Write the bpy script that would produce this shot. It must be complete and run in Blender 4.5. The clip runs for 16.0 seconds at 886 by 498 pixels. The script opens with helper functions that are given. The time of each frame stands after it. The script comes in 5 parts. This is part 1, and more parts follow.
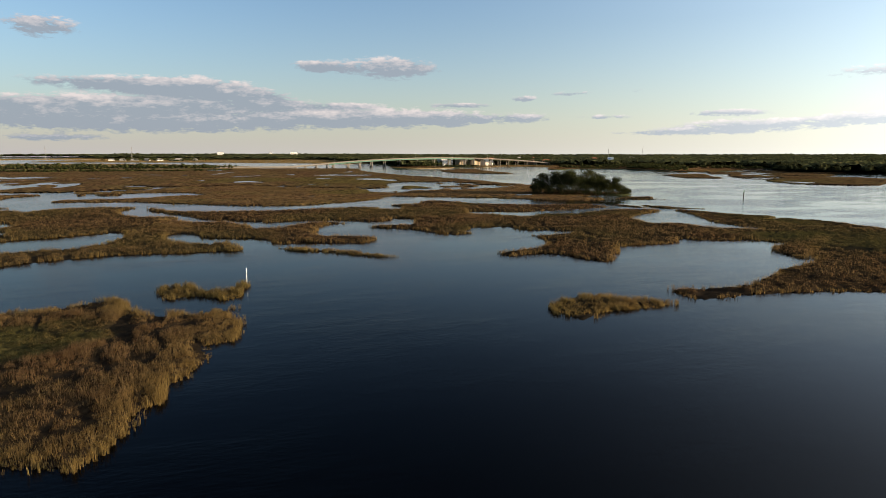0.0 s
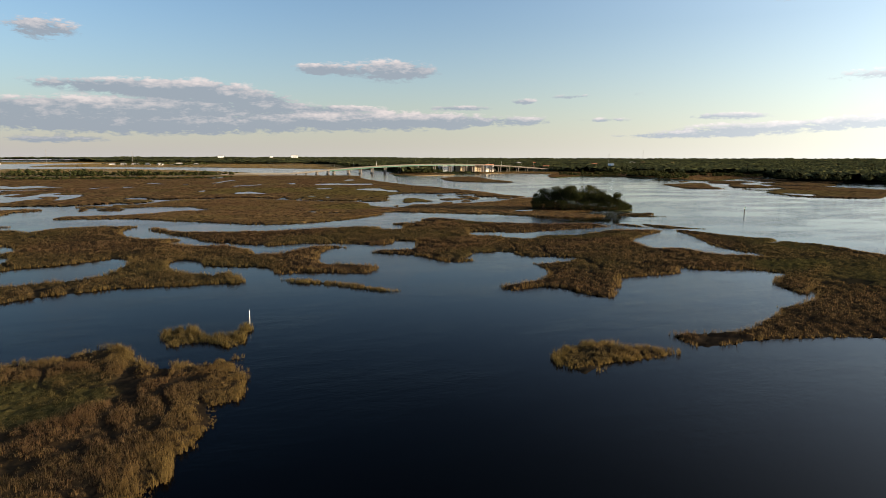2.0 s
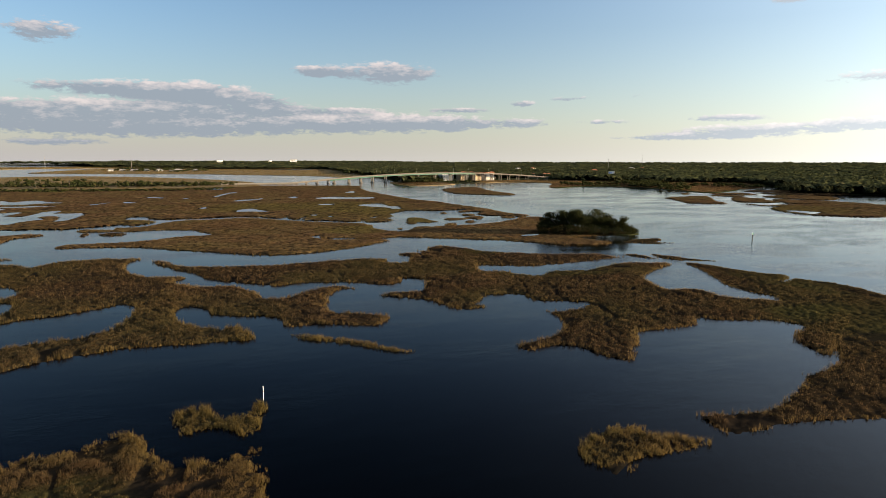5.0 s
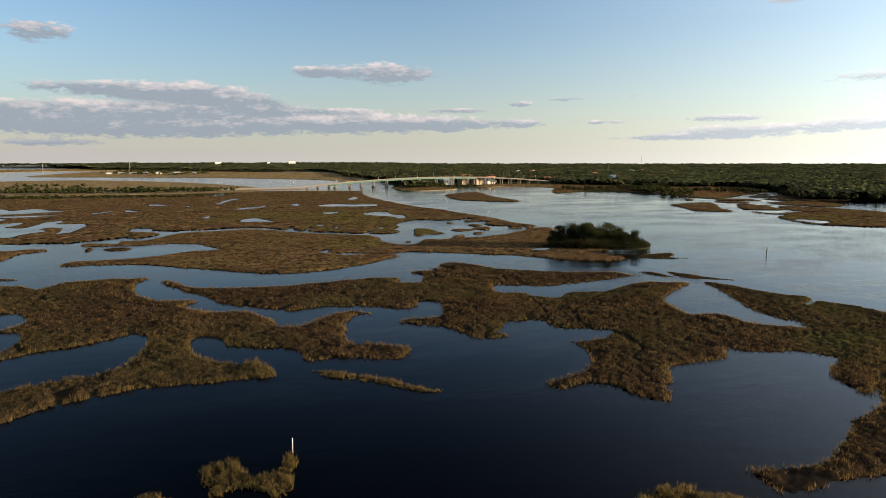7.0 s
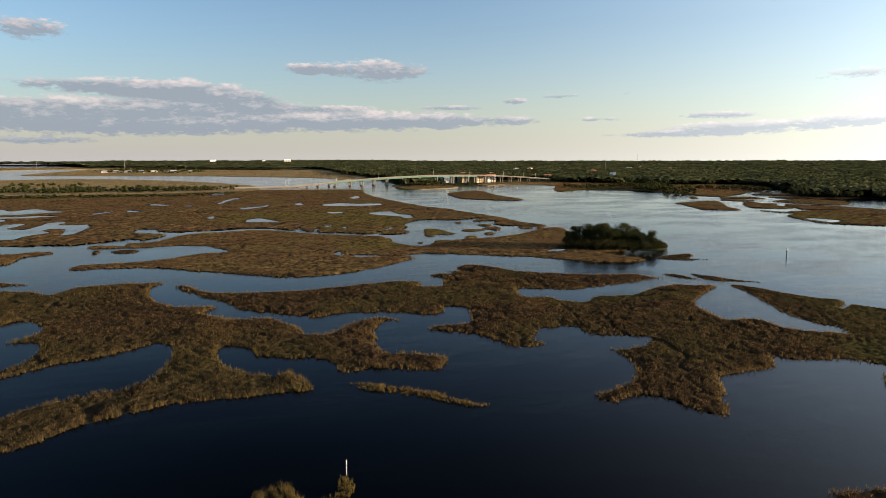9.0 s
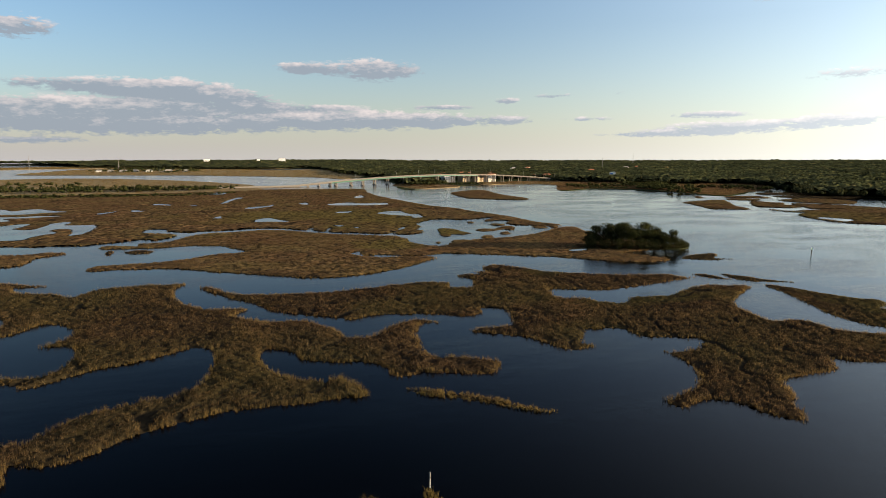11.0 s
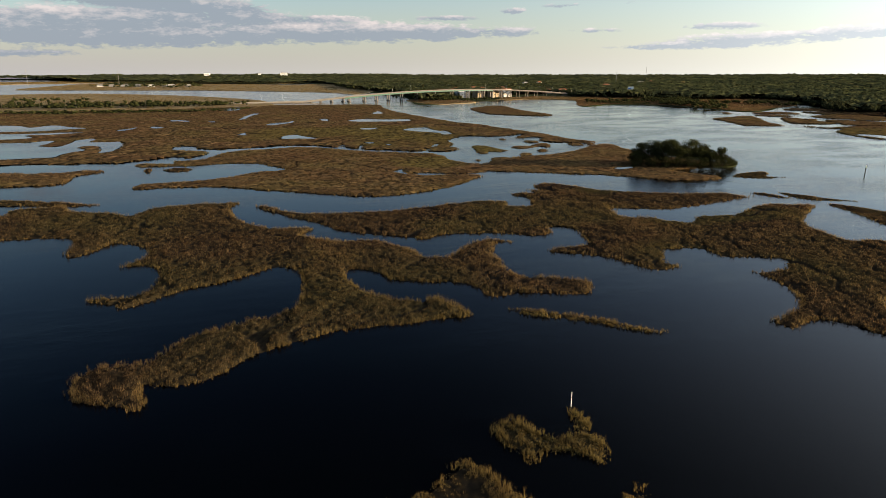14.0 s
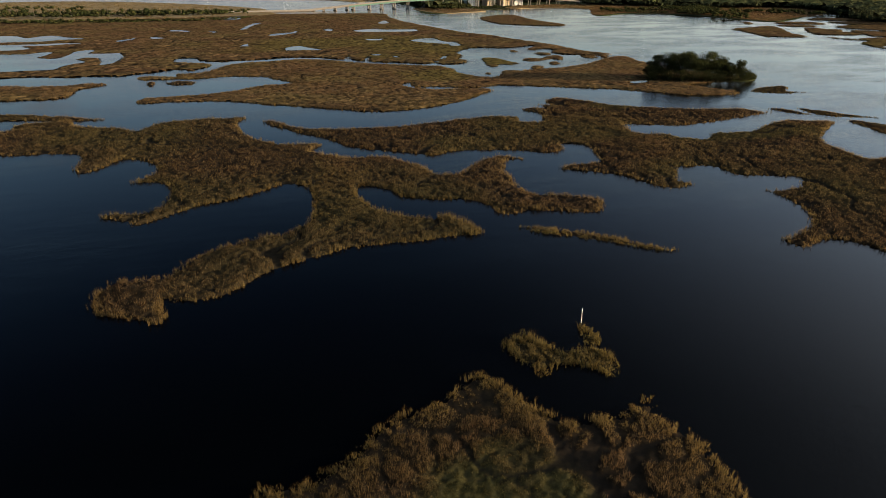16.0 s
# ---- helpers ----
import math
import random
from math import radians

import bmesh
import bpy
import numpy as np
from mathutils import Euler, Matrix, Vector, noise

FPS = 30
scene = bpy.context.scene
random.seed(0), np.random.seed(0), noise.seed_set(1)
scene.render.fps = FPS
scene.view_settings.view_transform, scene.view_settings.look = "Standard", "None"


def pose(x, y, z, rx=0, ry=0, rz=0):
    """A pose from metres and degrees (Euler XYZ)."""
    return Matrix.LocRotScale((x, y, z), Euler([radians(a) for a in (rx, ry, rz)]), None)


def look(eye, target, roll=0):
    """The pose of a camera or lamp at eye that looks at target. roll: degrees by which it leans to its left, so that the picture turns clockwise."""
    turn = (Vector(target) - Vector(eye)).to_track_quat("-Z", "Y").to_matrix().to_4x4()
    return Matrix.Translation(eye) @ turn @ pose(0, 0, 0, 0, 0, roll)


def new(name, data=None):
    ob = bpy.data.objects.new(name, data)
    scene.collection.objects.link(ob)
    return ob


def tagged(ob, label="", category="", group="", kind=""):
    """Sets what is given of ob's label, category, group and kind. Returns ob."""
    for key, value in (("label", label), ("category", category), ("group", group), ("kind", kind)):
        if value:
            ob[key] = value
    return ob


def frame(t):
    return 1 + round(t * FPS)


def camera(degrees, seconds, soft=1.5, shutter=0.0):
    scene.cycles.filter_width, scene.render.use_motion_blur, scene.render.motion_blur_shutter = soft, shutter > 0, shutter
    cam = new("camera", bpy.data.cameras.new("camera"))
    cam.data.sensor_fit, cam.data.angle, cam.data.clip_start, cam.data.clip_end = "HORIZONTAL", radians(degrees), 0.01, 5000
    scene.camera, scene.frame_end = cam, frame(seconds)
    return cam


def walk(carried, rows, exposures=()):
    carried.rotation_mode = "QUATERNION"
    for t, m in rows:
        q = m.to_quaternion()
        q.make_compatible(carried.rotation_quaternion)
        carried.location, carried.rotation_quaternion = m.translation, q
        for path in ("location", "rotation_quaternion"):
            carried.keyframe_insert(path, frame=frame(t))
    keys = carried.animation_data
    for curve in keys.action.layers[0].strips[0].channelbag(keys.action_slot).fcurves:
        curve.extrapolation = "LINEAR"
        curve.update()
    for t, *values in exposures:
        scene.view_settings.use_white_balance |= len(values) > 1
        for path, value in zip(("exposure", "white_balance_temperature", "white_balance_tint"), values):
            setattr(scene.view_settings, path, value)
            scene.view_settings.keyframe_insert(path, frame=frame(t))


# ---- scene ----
cam = camera(70.9, 16.0, soft=0.55)

PATH = [
    (0, (4.757, 16.091, 22.567), (5.356, 17.975, 22.265), 0.0),
    (0.5, (4.709, 16.216, 24.056), (5.307, 18.101, 23.758), 0.1),
    (1, (4.701, 16.384, 25.844), (5.3, 18.269, 25.548), 0.0),
    (1.5, (4.628, 16.6, 27.695), (5.227, 18.485, 27.4), 0.1),
    (2, (4.563, 16.854, 29.6), (5.162, 18.74, 29.306), 0.1),
    (2.5, (4.413, 17.276, 31.486), (5.013, 19.161, 31.193), 0.1),
    (3, (4.129, 17.718, 33.393), (4.73, 19.603, 33.102), 0.0),
    (3.5, (3.871, 18.503, 35.214), (4.474, 20.388, 34.925), 0.1),
    (4, (3.611, 19.669, 36.94), (4.215, 21.554, 36.653), 0.1),
    (6.3, (0.191, 26.609, 46.372), (0.794, 28.494, 46.084), -0.0),
    (6.5, (-0.293, 27.278, 46.719), (0.313, 29.162, 46.431), -0.0),
    (7, (-1.936, 29.499, 48.361), (-1.326, 31.382, 48.075), -0.0),
    (7.5, (-3.664, 31.764, 49.417), (-3.052, 33.646, 49.13), -0.1),
    (8, (-5.365, 33.876, 49.671), (-4.752, 35.757, 49.381), -0.1),
    (8.5, (-7.616, 36.063, 49.76), (-6.997, 37.942, 49.467), -0.1),
    (11, (-22.205, 47.208, 49.292), (-21.558, 49.077, 48.996), -0.1),
    (11.5, (-25.596, 49.457, 49.217), (-24.943, 51.324, 48.921), -0.1),
    (12, (-29.317, 51.471, 49.08), (-28.657, 53.336, 48.785), -0.1),
    (12.5, (-32.922, 53.478, 48.998), (-32.259, 55.342, 48.702), -0.1),
    (13, (-36.532, 55.019, 49.015), (-35.872, 56.884, 48.719), -0.1),
    (13.5, (-39.197, 56.281, 48.906), (-38.557, 58.125, 48.473), -0.1),
    (14, (-40.874, 57.171, 48.951), (-40.254, 58.99, 48.398), -0.1),
    (14.5, (-41.574, 57.494, 49.071), (-40.977, 59.291, 48.427), -0.0),
    (15, (-41.769, 57.566, 49.131), (-41.184, 59.338, 48.411), -0.0),
    (15.5, (-41.86, 57.57, 49.168), (-41.282, 59.326, 48.406), -0.1),
    (16, (-41.841, 57.597, 49.133), (-41.27, 59.337, 48.328), -0.1),
]
walk(cam, [(t, look(eye, target, roll)) for t, eye, target, roll in PATH])
from mathutils import geometry
scene.view_settings.exposure = 1.87

# ---- light: low evening sun from the right, clear sky with a few flat clouds ----
SUN_AZ, SUN_EL = radians(114), radians(7.2)        # clockwise from +y, and above the horizon
to_sun = Vector((math.sin(SUN_AZ) * math.cos(SUN_EL), math.cos(SUN_AZ) * math.cos(SUN_EL), math.sin(SUN_EL)))
sun_data = bpy.data.lights.new("sun", "SUN")
sun_data.energy, sun_data.angle, sun_data.color = 5.0, radians(0.6), (1.0, 0.76, 0.48)
sun = new("sun", sun_data)
sun.matrix_world = look(to_sun * 300, (0, 0, 0))

world = bpy.data.worlds.new("evening_sky")
scene.world = world
world.use_nodes = True
WN, WL = world.node_tree.nodes, world.node_tree.links
WN.clear()


def wmath(op, a, b=None, c=None, clamp=False):
    n = WN.new("ShaderNodeMath")
    n.operation, n.use_clamp = op, clamp
    for i, v in enumerate((a, b, c)):
        if v is None:
            continue
        if isinstance(v, (int, float)):
            n.inputs[i].default_value = v
        else:
            WL.new(v, n.inputs[i])
    return n.outputs[0]


def build_sky(strength, clouds):
    sky = WN.new("ShaderNodeTexSky")
    sky.sky_type, sky.sun_disc = "NISHITA", False
    sky.sun_elevation, sky.sun_rotation = SUN_EL, SUN_AZ
    sky.air_density, sky.dust_density, sky.ozone_density = 1.0, 0.8, 1.8
    coord = WN.new("ShaderNodeTexCoord")
    sep = WN.new("ShaderNodeSeparateXYZ")
    WL.new(coord.outputs["Generated"], sep.inputs[0])
    az = wmath("ARCTAN2", sep.outputs[0], sep.outputs[1])
    el = wmath("ARCSINE", sep.outputs[2])
    # flat-bottomed banks: stretch the noise along the horizon
    stretch = WN.new("ShaderNodeCombineXYZ")
    WL.new(wmath("MULTIPLY", az, 26.0), stretch.inputs[0])
    WL.new(wmath("MULTIPLY", el, 74.0), stretch.inputs[1])
    tex = WN.new("ShaderNodeTexNoise")
    tex.inputs["Scale"].default_value, tex.inputs["Detail"].default_value = 1.0, 7.0
    tex.inputs["Roughness"].default_value = 0.62
    WL.new(stretch.outputs[0], tex.inputs["Vector"])
    fine = WN.new("ShaderNodeTexNoise")
    fine.inputs["Scale"].default_value, fine.inputs["Detail"].default_value = 2.7, 8.0
    fine.inputs["Roughness"].default_value = 0.7
    WL.new(stretch.outputs[0], fine.inputs["Vector"])
    ragged = wmath("ADD", wmath("MULTIPLY", tex.outputs["Fac"], 0.52), wmath("MULTIPLY", fine.outputs["Fac"], 0.48))
    total, tops = None, None
    for a, e, w, h, k in clouds:
        u = wmath("DIVIDE", wmath("SUBTRACT", az, radians(a)), radians(w))
        v = wmath("DIVIDE", wmath("SUBTRACT", el, radians(e)), radians(h))
        r2 = wmath("ADD", wmath("MULTIPLY", u, u), wmath("MULTIPLY", v, v))
        g = wmath("MULTIPLY", wmath("EXPONENT", wmath("MULTIPLY", r2, -1.0)), k)
        gv = wmath("MULTIPLY", g, v)
        total = g if total is None else wmath("ADD", total, g)
        tops = gv if tops is None else wmath("ADD", tops, gv)
    cover = wmath("SUBTRACT", wmath("ADD", total, wmath("MULTIPLY", wmath("MULTIPLY", wmath("SUBTRACT", ragged, 0.5), 3.3), wmath("MULTIPLY", total, 2.2, clamp=True))), 0.28)
    cover = wmath("MULTIPLY", wmath("MULTIPLY", cover, 3.4, clamp=True), 0.92)
    lift = wmath("DIVIDE", tops, wmath("ADD", total, 0.05))
    lit = wmath("ADD", wmath("MULTIPLY", lift, 1.0), wmath("MULTIPLY", wmath("SUBTRACT", tex.outputs["Fac"], 0.5), 2.4))
    lit = wmath("ADD", lit, wmath("ADD", wmath("MULTIPLY", wmath("SUBTRACT", fine.outputs["Fac"], 0.5), 1.6), -0.02), clamp=True)
    # evening haze: a pale band on the horizon, and a glow towards the sun
    low = wmath("MULTIPLY", wmath("EXPONENT", wmath("MULTIPLY", wmath("MAXIMUM", el, 0.0), -1.0 / radians(6.0))), 0.9)
    toward = wmath("ADD", wmath("MULTIPLY", wmath("COSINE", wmath("SUBTRACT", az, SUN_AZ)), 0.5), 0.5)
    veil = wmath("MULTIPLY", wmath("MULTIPLY", wmath("POWER", toward, 5.0), wmath("EXPONENT", wmath("MULTIPLY", wmath("MAXIMUM", el, 0.0), -1.0 / radians(26)))), 4.6)
    climb = wmath("DIVIDE", wmath("SUBTRACT", el, radians(13)), radians(25), clamp=True)
    # glow band mostly above the view, added to brighten the right-hand water
    fill_glow = wmath("DIVIDE", wmath("SUBTRACT", el, radians(11)), radians(16), clamp=True)
    fill_glow = wmath("MULTIPLY", fill_glow, wmath("SUBTRACT", 1.0, wmath("DIVIDE", wmath("SUBTRACT", el, radians(42)), radians(25), clamp=True)))
    veil = wmath("ADD", veil, wmath("MULTIPLY", wmath("MULTIPLY", wmath("POWER", toward, 6.0), fill_glow), 8.5))
    band = WN.new("ShaderNodeMix")
    band.data_type = "RGBA"
    WL.new(toward, band.inputs["Factor"])
    band.inputs["A"].default_value = (*BAND_AWAY, 1)
    band.inputs["B"].default_value = (*BAND_SUN, 1)
    pale = WN.new("ShaderNodeMix")
    pale.data_type = "RGBA"
    WL.new(low, pale.inputs["Factor"])
    WL.new(band.outputs["Result"], pale.inputs["B"])
    haze = WN.new("ShaderNodeMix")
    haze.data_type, haze.blend_type = "RGBA", "ADD"
    haze.clamp_factor = False
    WL.new(veil, haze.inputs["Factor"])
    cool = WN.new("ShaderNodeMix")
    cool.data_type, cool.blend_type = "RGBA", "MULTIPLY"
    cool.inputs["Factor"].default_value = 1.0
    WL.new(sky.outputs[0], cool.inputs["A"])
    # deeper blue overhead than near the horizon, least so towards the sun
    away = wmath("SUBTRACT", 1.0, wmath("MULTIPLY", toward, toward))
    deep = WN.new("ShaderNodeVectorMath")
    deep.operation = "SCALE"
    tint = WN.new("ShaderNodeMix")
    tint.data_type = "RGBA"
    tint.inputs["A"].default_value, tint.inputs["B"].default_value = (0.94, 1.13, 1.38, 1), (0.74, 1.04, 1.62, 1)
    WL.new(climb, tint.inputs["Factor"])
    WL.new(tint.outputs["Result"], deep.inputs[0])
    # upper sky, out of view, dimmed so that near water reflects less
    WL.new(wmath("SUBTRACT", 1.0, wmath("MULTIPLY", wmath("MULTIPLY", climb, away), 0.94)), deep.inputs["Scale"])
    WL.new(deep.outputs[0], cool.inputs["B"])
    haze.inputs["B"].default_value = (*HAZE, 1)
    shade = WN.new("ShaderNodeMix")
    shade.data_type = "RGBA"
    WL.new(lit, shade.inputs["Factor"])
    shade.inputs["A"].default_value = (*CLOUD_DARK, 1)
    shade.inputs["B"].default_value = (*CLOUD_LIT, 1)
    mix = WN.new("ShaderNodeMix")
    mix.data_type = "RGBA"
    WL.new(cover, mix.inputs["Factor"])
    WL.new(cool.outputs["Result"], pale.inputs["A"])
    WL.new(pale.outputs["Result"], mix.inputs["A"])
    WL.new(shade.outputs["Result"], mix.inputs["B"])
    bg = WN.new("ShaderNodeBackground")
    bg.inputs["Strength"].default_value = strength
    WL.new(mix.outputs["Result"], haze.inputs["A"])
    WL.new(haze.outputs["Result"], bg.inputs["Color"])
    out = WN.new("ShaderNodeOutputWorld")
    WL.new(bg.outputs[0], out.inputs["Surface"])


CLOUD_DARK, CLOUD_LIT, HAZE = (1.8, 2.06, 2.42), (4.5, 4.0, 3.9), (2.4, 2.45, 2.4)
BAND_AWAY, BAND_SUN = (2.86, 2.66, 2.76), (4.4, 4.25, 3.45)
build_sky(0.0505, [
    (-8.9, 5.58, 6.4, 0.52, 0.9),
    (-4.0, 5.45, 4.4, 0.86, 1),
    (0.8, 4.97, 3.0, 0.52, 0.8),
    (-13.1, 3.78, 6.4, 0.74, 1.05),
    (-5.8, 3.96, 6.4, 0.63, 0.9),
    (2.6, 4.27, 2.7, 0.52, 0.85),
    (-8.7, 2.68, 12.9, 0.86, 1.2),
    (11.3, 3.17, 8.2, 0.74, 1.2),
    (17.4, 3.19, 3.0, 0.52, 0.8),
    (8.4, 4.22, 3.5, 0.34, 0.6),
    (6.8, 7.53, 2.4, 0.52, 0.9),
    (13.1, 7.51, 3.6, 0.92, 1),
    (19.1, 4.33, 3.0, 0.23, 0.6),
    (24.5, 3.17, 3.5, 0.46, 0.6),
    (24.8, 4.85, 1.1, 0.29, 0.7),
    (29.2, 5.23, 2.2, 0.23, 0.55),
    (41.7, 3.38, 3.0, 0.29, 0.75),
    (43.9, 2.32, 5.9, 0.52, 0.8),
    (38.2, 1.85, 5.4, 0.29, 0.7),
    (51.4, 2.70, 3.7, 0.52, 0.75),
    (51.8, 6.10, 3.5, 0.52, 0.55),
    (-14.2, 9.49, 2.5, 0.92, 0.75),
    (-14.1, 1.25, 3.5, 0.29, 0.6),
    (32.0, 3.19, 2.2, 0.23, 0.55),
    (34.5, 5.35, 0.9, 0.29, 0.4),
    (45.7, 12.12, 1.5, 0.34, 0.7),
])

# ---- materials ----
def material(name):
    m = bpy.data.materials.new(name)
    m.use_nodes = True
    nt = m.node_tree
    return m, nt, nt.nodes["Principled BSDF"]


def node(nt, kind, **values):
    n = nt.nodes.new(kind)
    for key, v in values.items():
        n.inputs[key.replace("_", " ")].default_value = v
    return n


def ramp(nt, fac, stops):
    r = nt.nodes.new("ShaderNodeValToRGB")
    while len(r.color_ramp.elements) < len(stops):
        r.color_ramp.elements.new(0.5)
    for el, (p, c) in zip(r.color_ramp.elements, stops):
        el.position, el.color = p, (*c, 1)
    nt.links.new(fac, r.inputs[0])
    return r.outputs[0]


def mixed(nt, fac, a, b, blend="MIX"):
    n = nt.nodes.new("ShaderNodeMix")
    n.data_type, n.blend_type = "RGBA", blend
    for key, v in (("Factor", fac), ("A", a), ("B", b)):
        if isinstance(v, (int, float)):
            n.inputs[key].default_value = v
        elif isinstance(v, tuple):
            n.inputs[key].default_value = (*v, 1)
        else:
            nt.links.new(v, n.inputs[key])
    return n.outputs["Result"]


def world_noise(nt, scale, detail=4.0, rough=0.55, stretch=(1, 1, 1)):
    geo = nt.nodes.new("ShaderNodeNewGeometry")
    mp = nt.nodes.new("ShaderNodeMapping")
    mp.inputs["Scale"].default_value = stretch
    nt.links.new(geo.outputs["Position"], mp.inputs["Vector"])
    n = node(nt, "ShaderNodeTexNoise", Scale=scale, Detail=detail, Roughness=rough)
    nt.links.new(mp.outputs[0], n.inputs["Vector"])
    return n.outputs["Fac"]


def plain(name, a, b, rough=0.8, scale=1.5, metal=0.0, bump=0.0):
    m, nt, bs = material(name)
    f = world_noise(nt, scale, 6.0, 0.65)
    nt.links.new(ramp(nt, f, [(0.3, a), (0.7, b)]), bs.inputs["Base Color"])
    bs.inputs["Roughness"].default_value, bs.inputs["Metallic"].default_value = rough, metal
    bs.inputs["Specular IOR Level"].default_value = 0.0 if rough > 0.7 else 0.5
    if bump:
        bp = node(nt, "ShaderNodeBump", Strength=bump, Distance=0.05)
        nt.links.new(world_noise(nt, scale * 6, 5.0), bp.inputs["Height"])
        nt.links.new(bp.outputs[0], bs.inputs["Normal"])
    return m


def water_material(name, wind_share):
    m, nt, bs = material(name)
    tint = world_noise(nt, 0.012, 3.0)
    nt.links.new(ramp(nt, tint, [(0.35, (0.0003, 0.0005, 0.0008)), (0.7, (0.0006, 0.0009, 0.0013))]), bs.inputs["Base Color"])
    bs.inputs["IOR"].default_value = 1.33
    # wind-ruffled and glassy patches
    calm = world_noise(nt, 0.03, 6.0, 0.65, (0.55, 1.0, 1.0))
    ruffled = node(nt, "ShaderNodeMapRange")
    for key, v in (("From Min", 0.42), ("From Max", 0.57), ("To Min", 0.07), ("To Max", 0.4)):
        ruffled.inputs[key].default_value = v
    nt.links.new(calm, ruffled.inputs["Value"])
    # the open river lies in the wind, the creeks are sheltered
    geo = nt.nodes.new("ShaderNodeNewGeometry")
    across = nt.nodes.new("ShaderNodeVectorMath")
    across.operation = "DOT_PRODUCT"
    across.inputs[1].default_value = (1.0, 0.6, 0.0)
    nt.links.new(geo.outputs["Position"], across.inputs[0])
    fetch = node(nt, "ShaderNodeMapRange")
    for key, v in (("From Min", 80), ("From Max", 420), ("To Min", 0.55 * wind_share), ("To Max", 1.6 * wind_share)):
        fetch.inputs[key].default_value = v
    nt.links.new(across.outputs["Value"], fetch.inputs["Value"])
    # reflection strength set by position, to dim near creeks and brighten river and right
    gloss = node(nt, "ShaderNodeMapRange")
    for key, v in (("From Min", 75), ("From Max", 290), ("To Min", 0.05), ("To Max", 0.26)):
        gloss.inputs[key].default_value = v
    nt.links.new(across.outputs["Value"], gloss.inputs["Value"])
    nt.links.new(gloss.outputs[0], bs.inputs["Specular IOR Level"])
    wind = nt.nodes.new("ShaderNodeMath")
    wind.operation = "MULTIPLY"
    nt.links.new(ruffled.outputs[0], wind.inputs[0])
    nt.links.new(fetch.outputs[0], wind.inputs[1])
    rg = node(nt, "ShaderNodeMapRange")
    for key, v in (("From Min", 0.3), ("From Max", 0.7), ("To Min", 0.05), ("To Max", 0.11)):
        rg.inputs[key].default_value = v
    nt.links.new(calm, rg.inputs["Value"])
    nt.links.new(rg.outputs[0], bs.inputs["Roughness"])
    small = world_noise(nt, 1.7, 5.0, 0.66, (0.6, 1.25, 1.0))
    big = world_noise(nt, 0.22, 4.0, 0.6, (0.6, 1.3, 1.0))
    add = nt.nodes.new("ShaderNodeMath")
    add.operation = "ADD"
    wide_wave = nt.nodes.new("ShaderNodeMath")
    wide_wave.operation = "MULTIPLY"
    wide_wave.inputs[1].default_value = 1.5
    nt.links.new(big, wide_wave.inputs[0])
    nt.links.new(small, add.inputs[0])
    swell = nt.nodes.new("ShaderNodeMath")
    swell.operation = "MULTIPLY_ADD"
    swell.inputs[1].default_value = 3.5
    nt.links.new(world_noise(nt, 0.06, 5.0, 0.7, (0.5, 1.0, 1.0)), swell.inputs[0])
    nt.links.new(wide_wave.outputs[0], swell.inputs[2])
    nt.links.new(swell.outputs[0], add.inputs[1])
    bp = node(nt, "ShaderNodeBump", Distance=0.12)
    nt.links.new(wind.outputs[0], bp.inputs["Strength"])
    nt.links.new(add.outputs[0], bp.inputs["Height"])
    nt.links.new(bp.outputs[0], bs.inputs["Normal"])
    return m


def thin_leaf(nt, bs, col, through_share):
    """Dull thin leaf or blade: scatters light back and lets a share of it through."""
    dif = nt.nodes.new("ShaderNodeBsdfDiffuse")
    tra = nt.nodes.new("ShaderNodeBsdfTranslucent")
    mx = nt.nodes.new("ShaderNodeMixShader")
    mx.inputs[0].default_value = through_share
    nt.links.new(col, dif.inputs[0])
    nt.links.new(col, tra.inputs[0])
    nt.links.new(dif.outputs[0], mx.inputs[1])
    nt.links.new(tra.outputs[0], mx.inputs[2])
    nt.links.new(mx.outputs[0], nt.nodes["Material Output"].inputs["Surface"])
    nt.nodes.remove(bs)


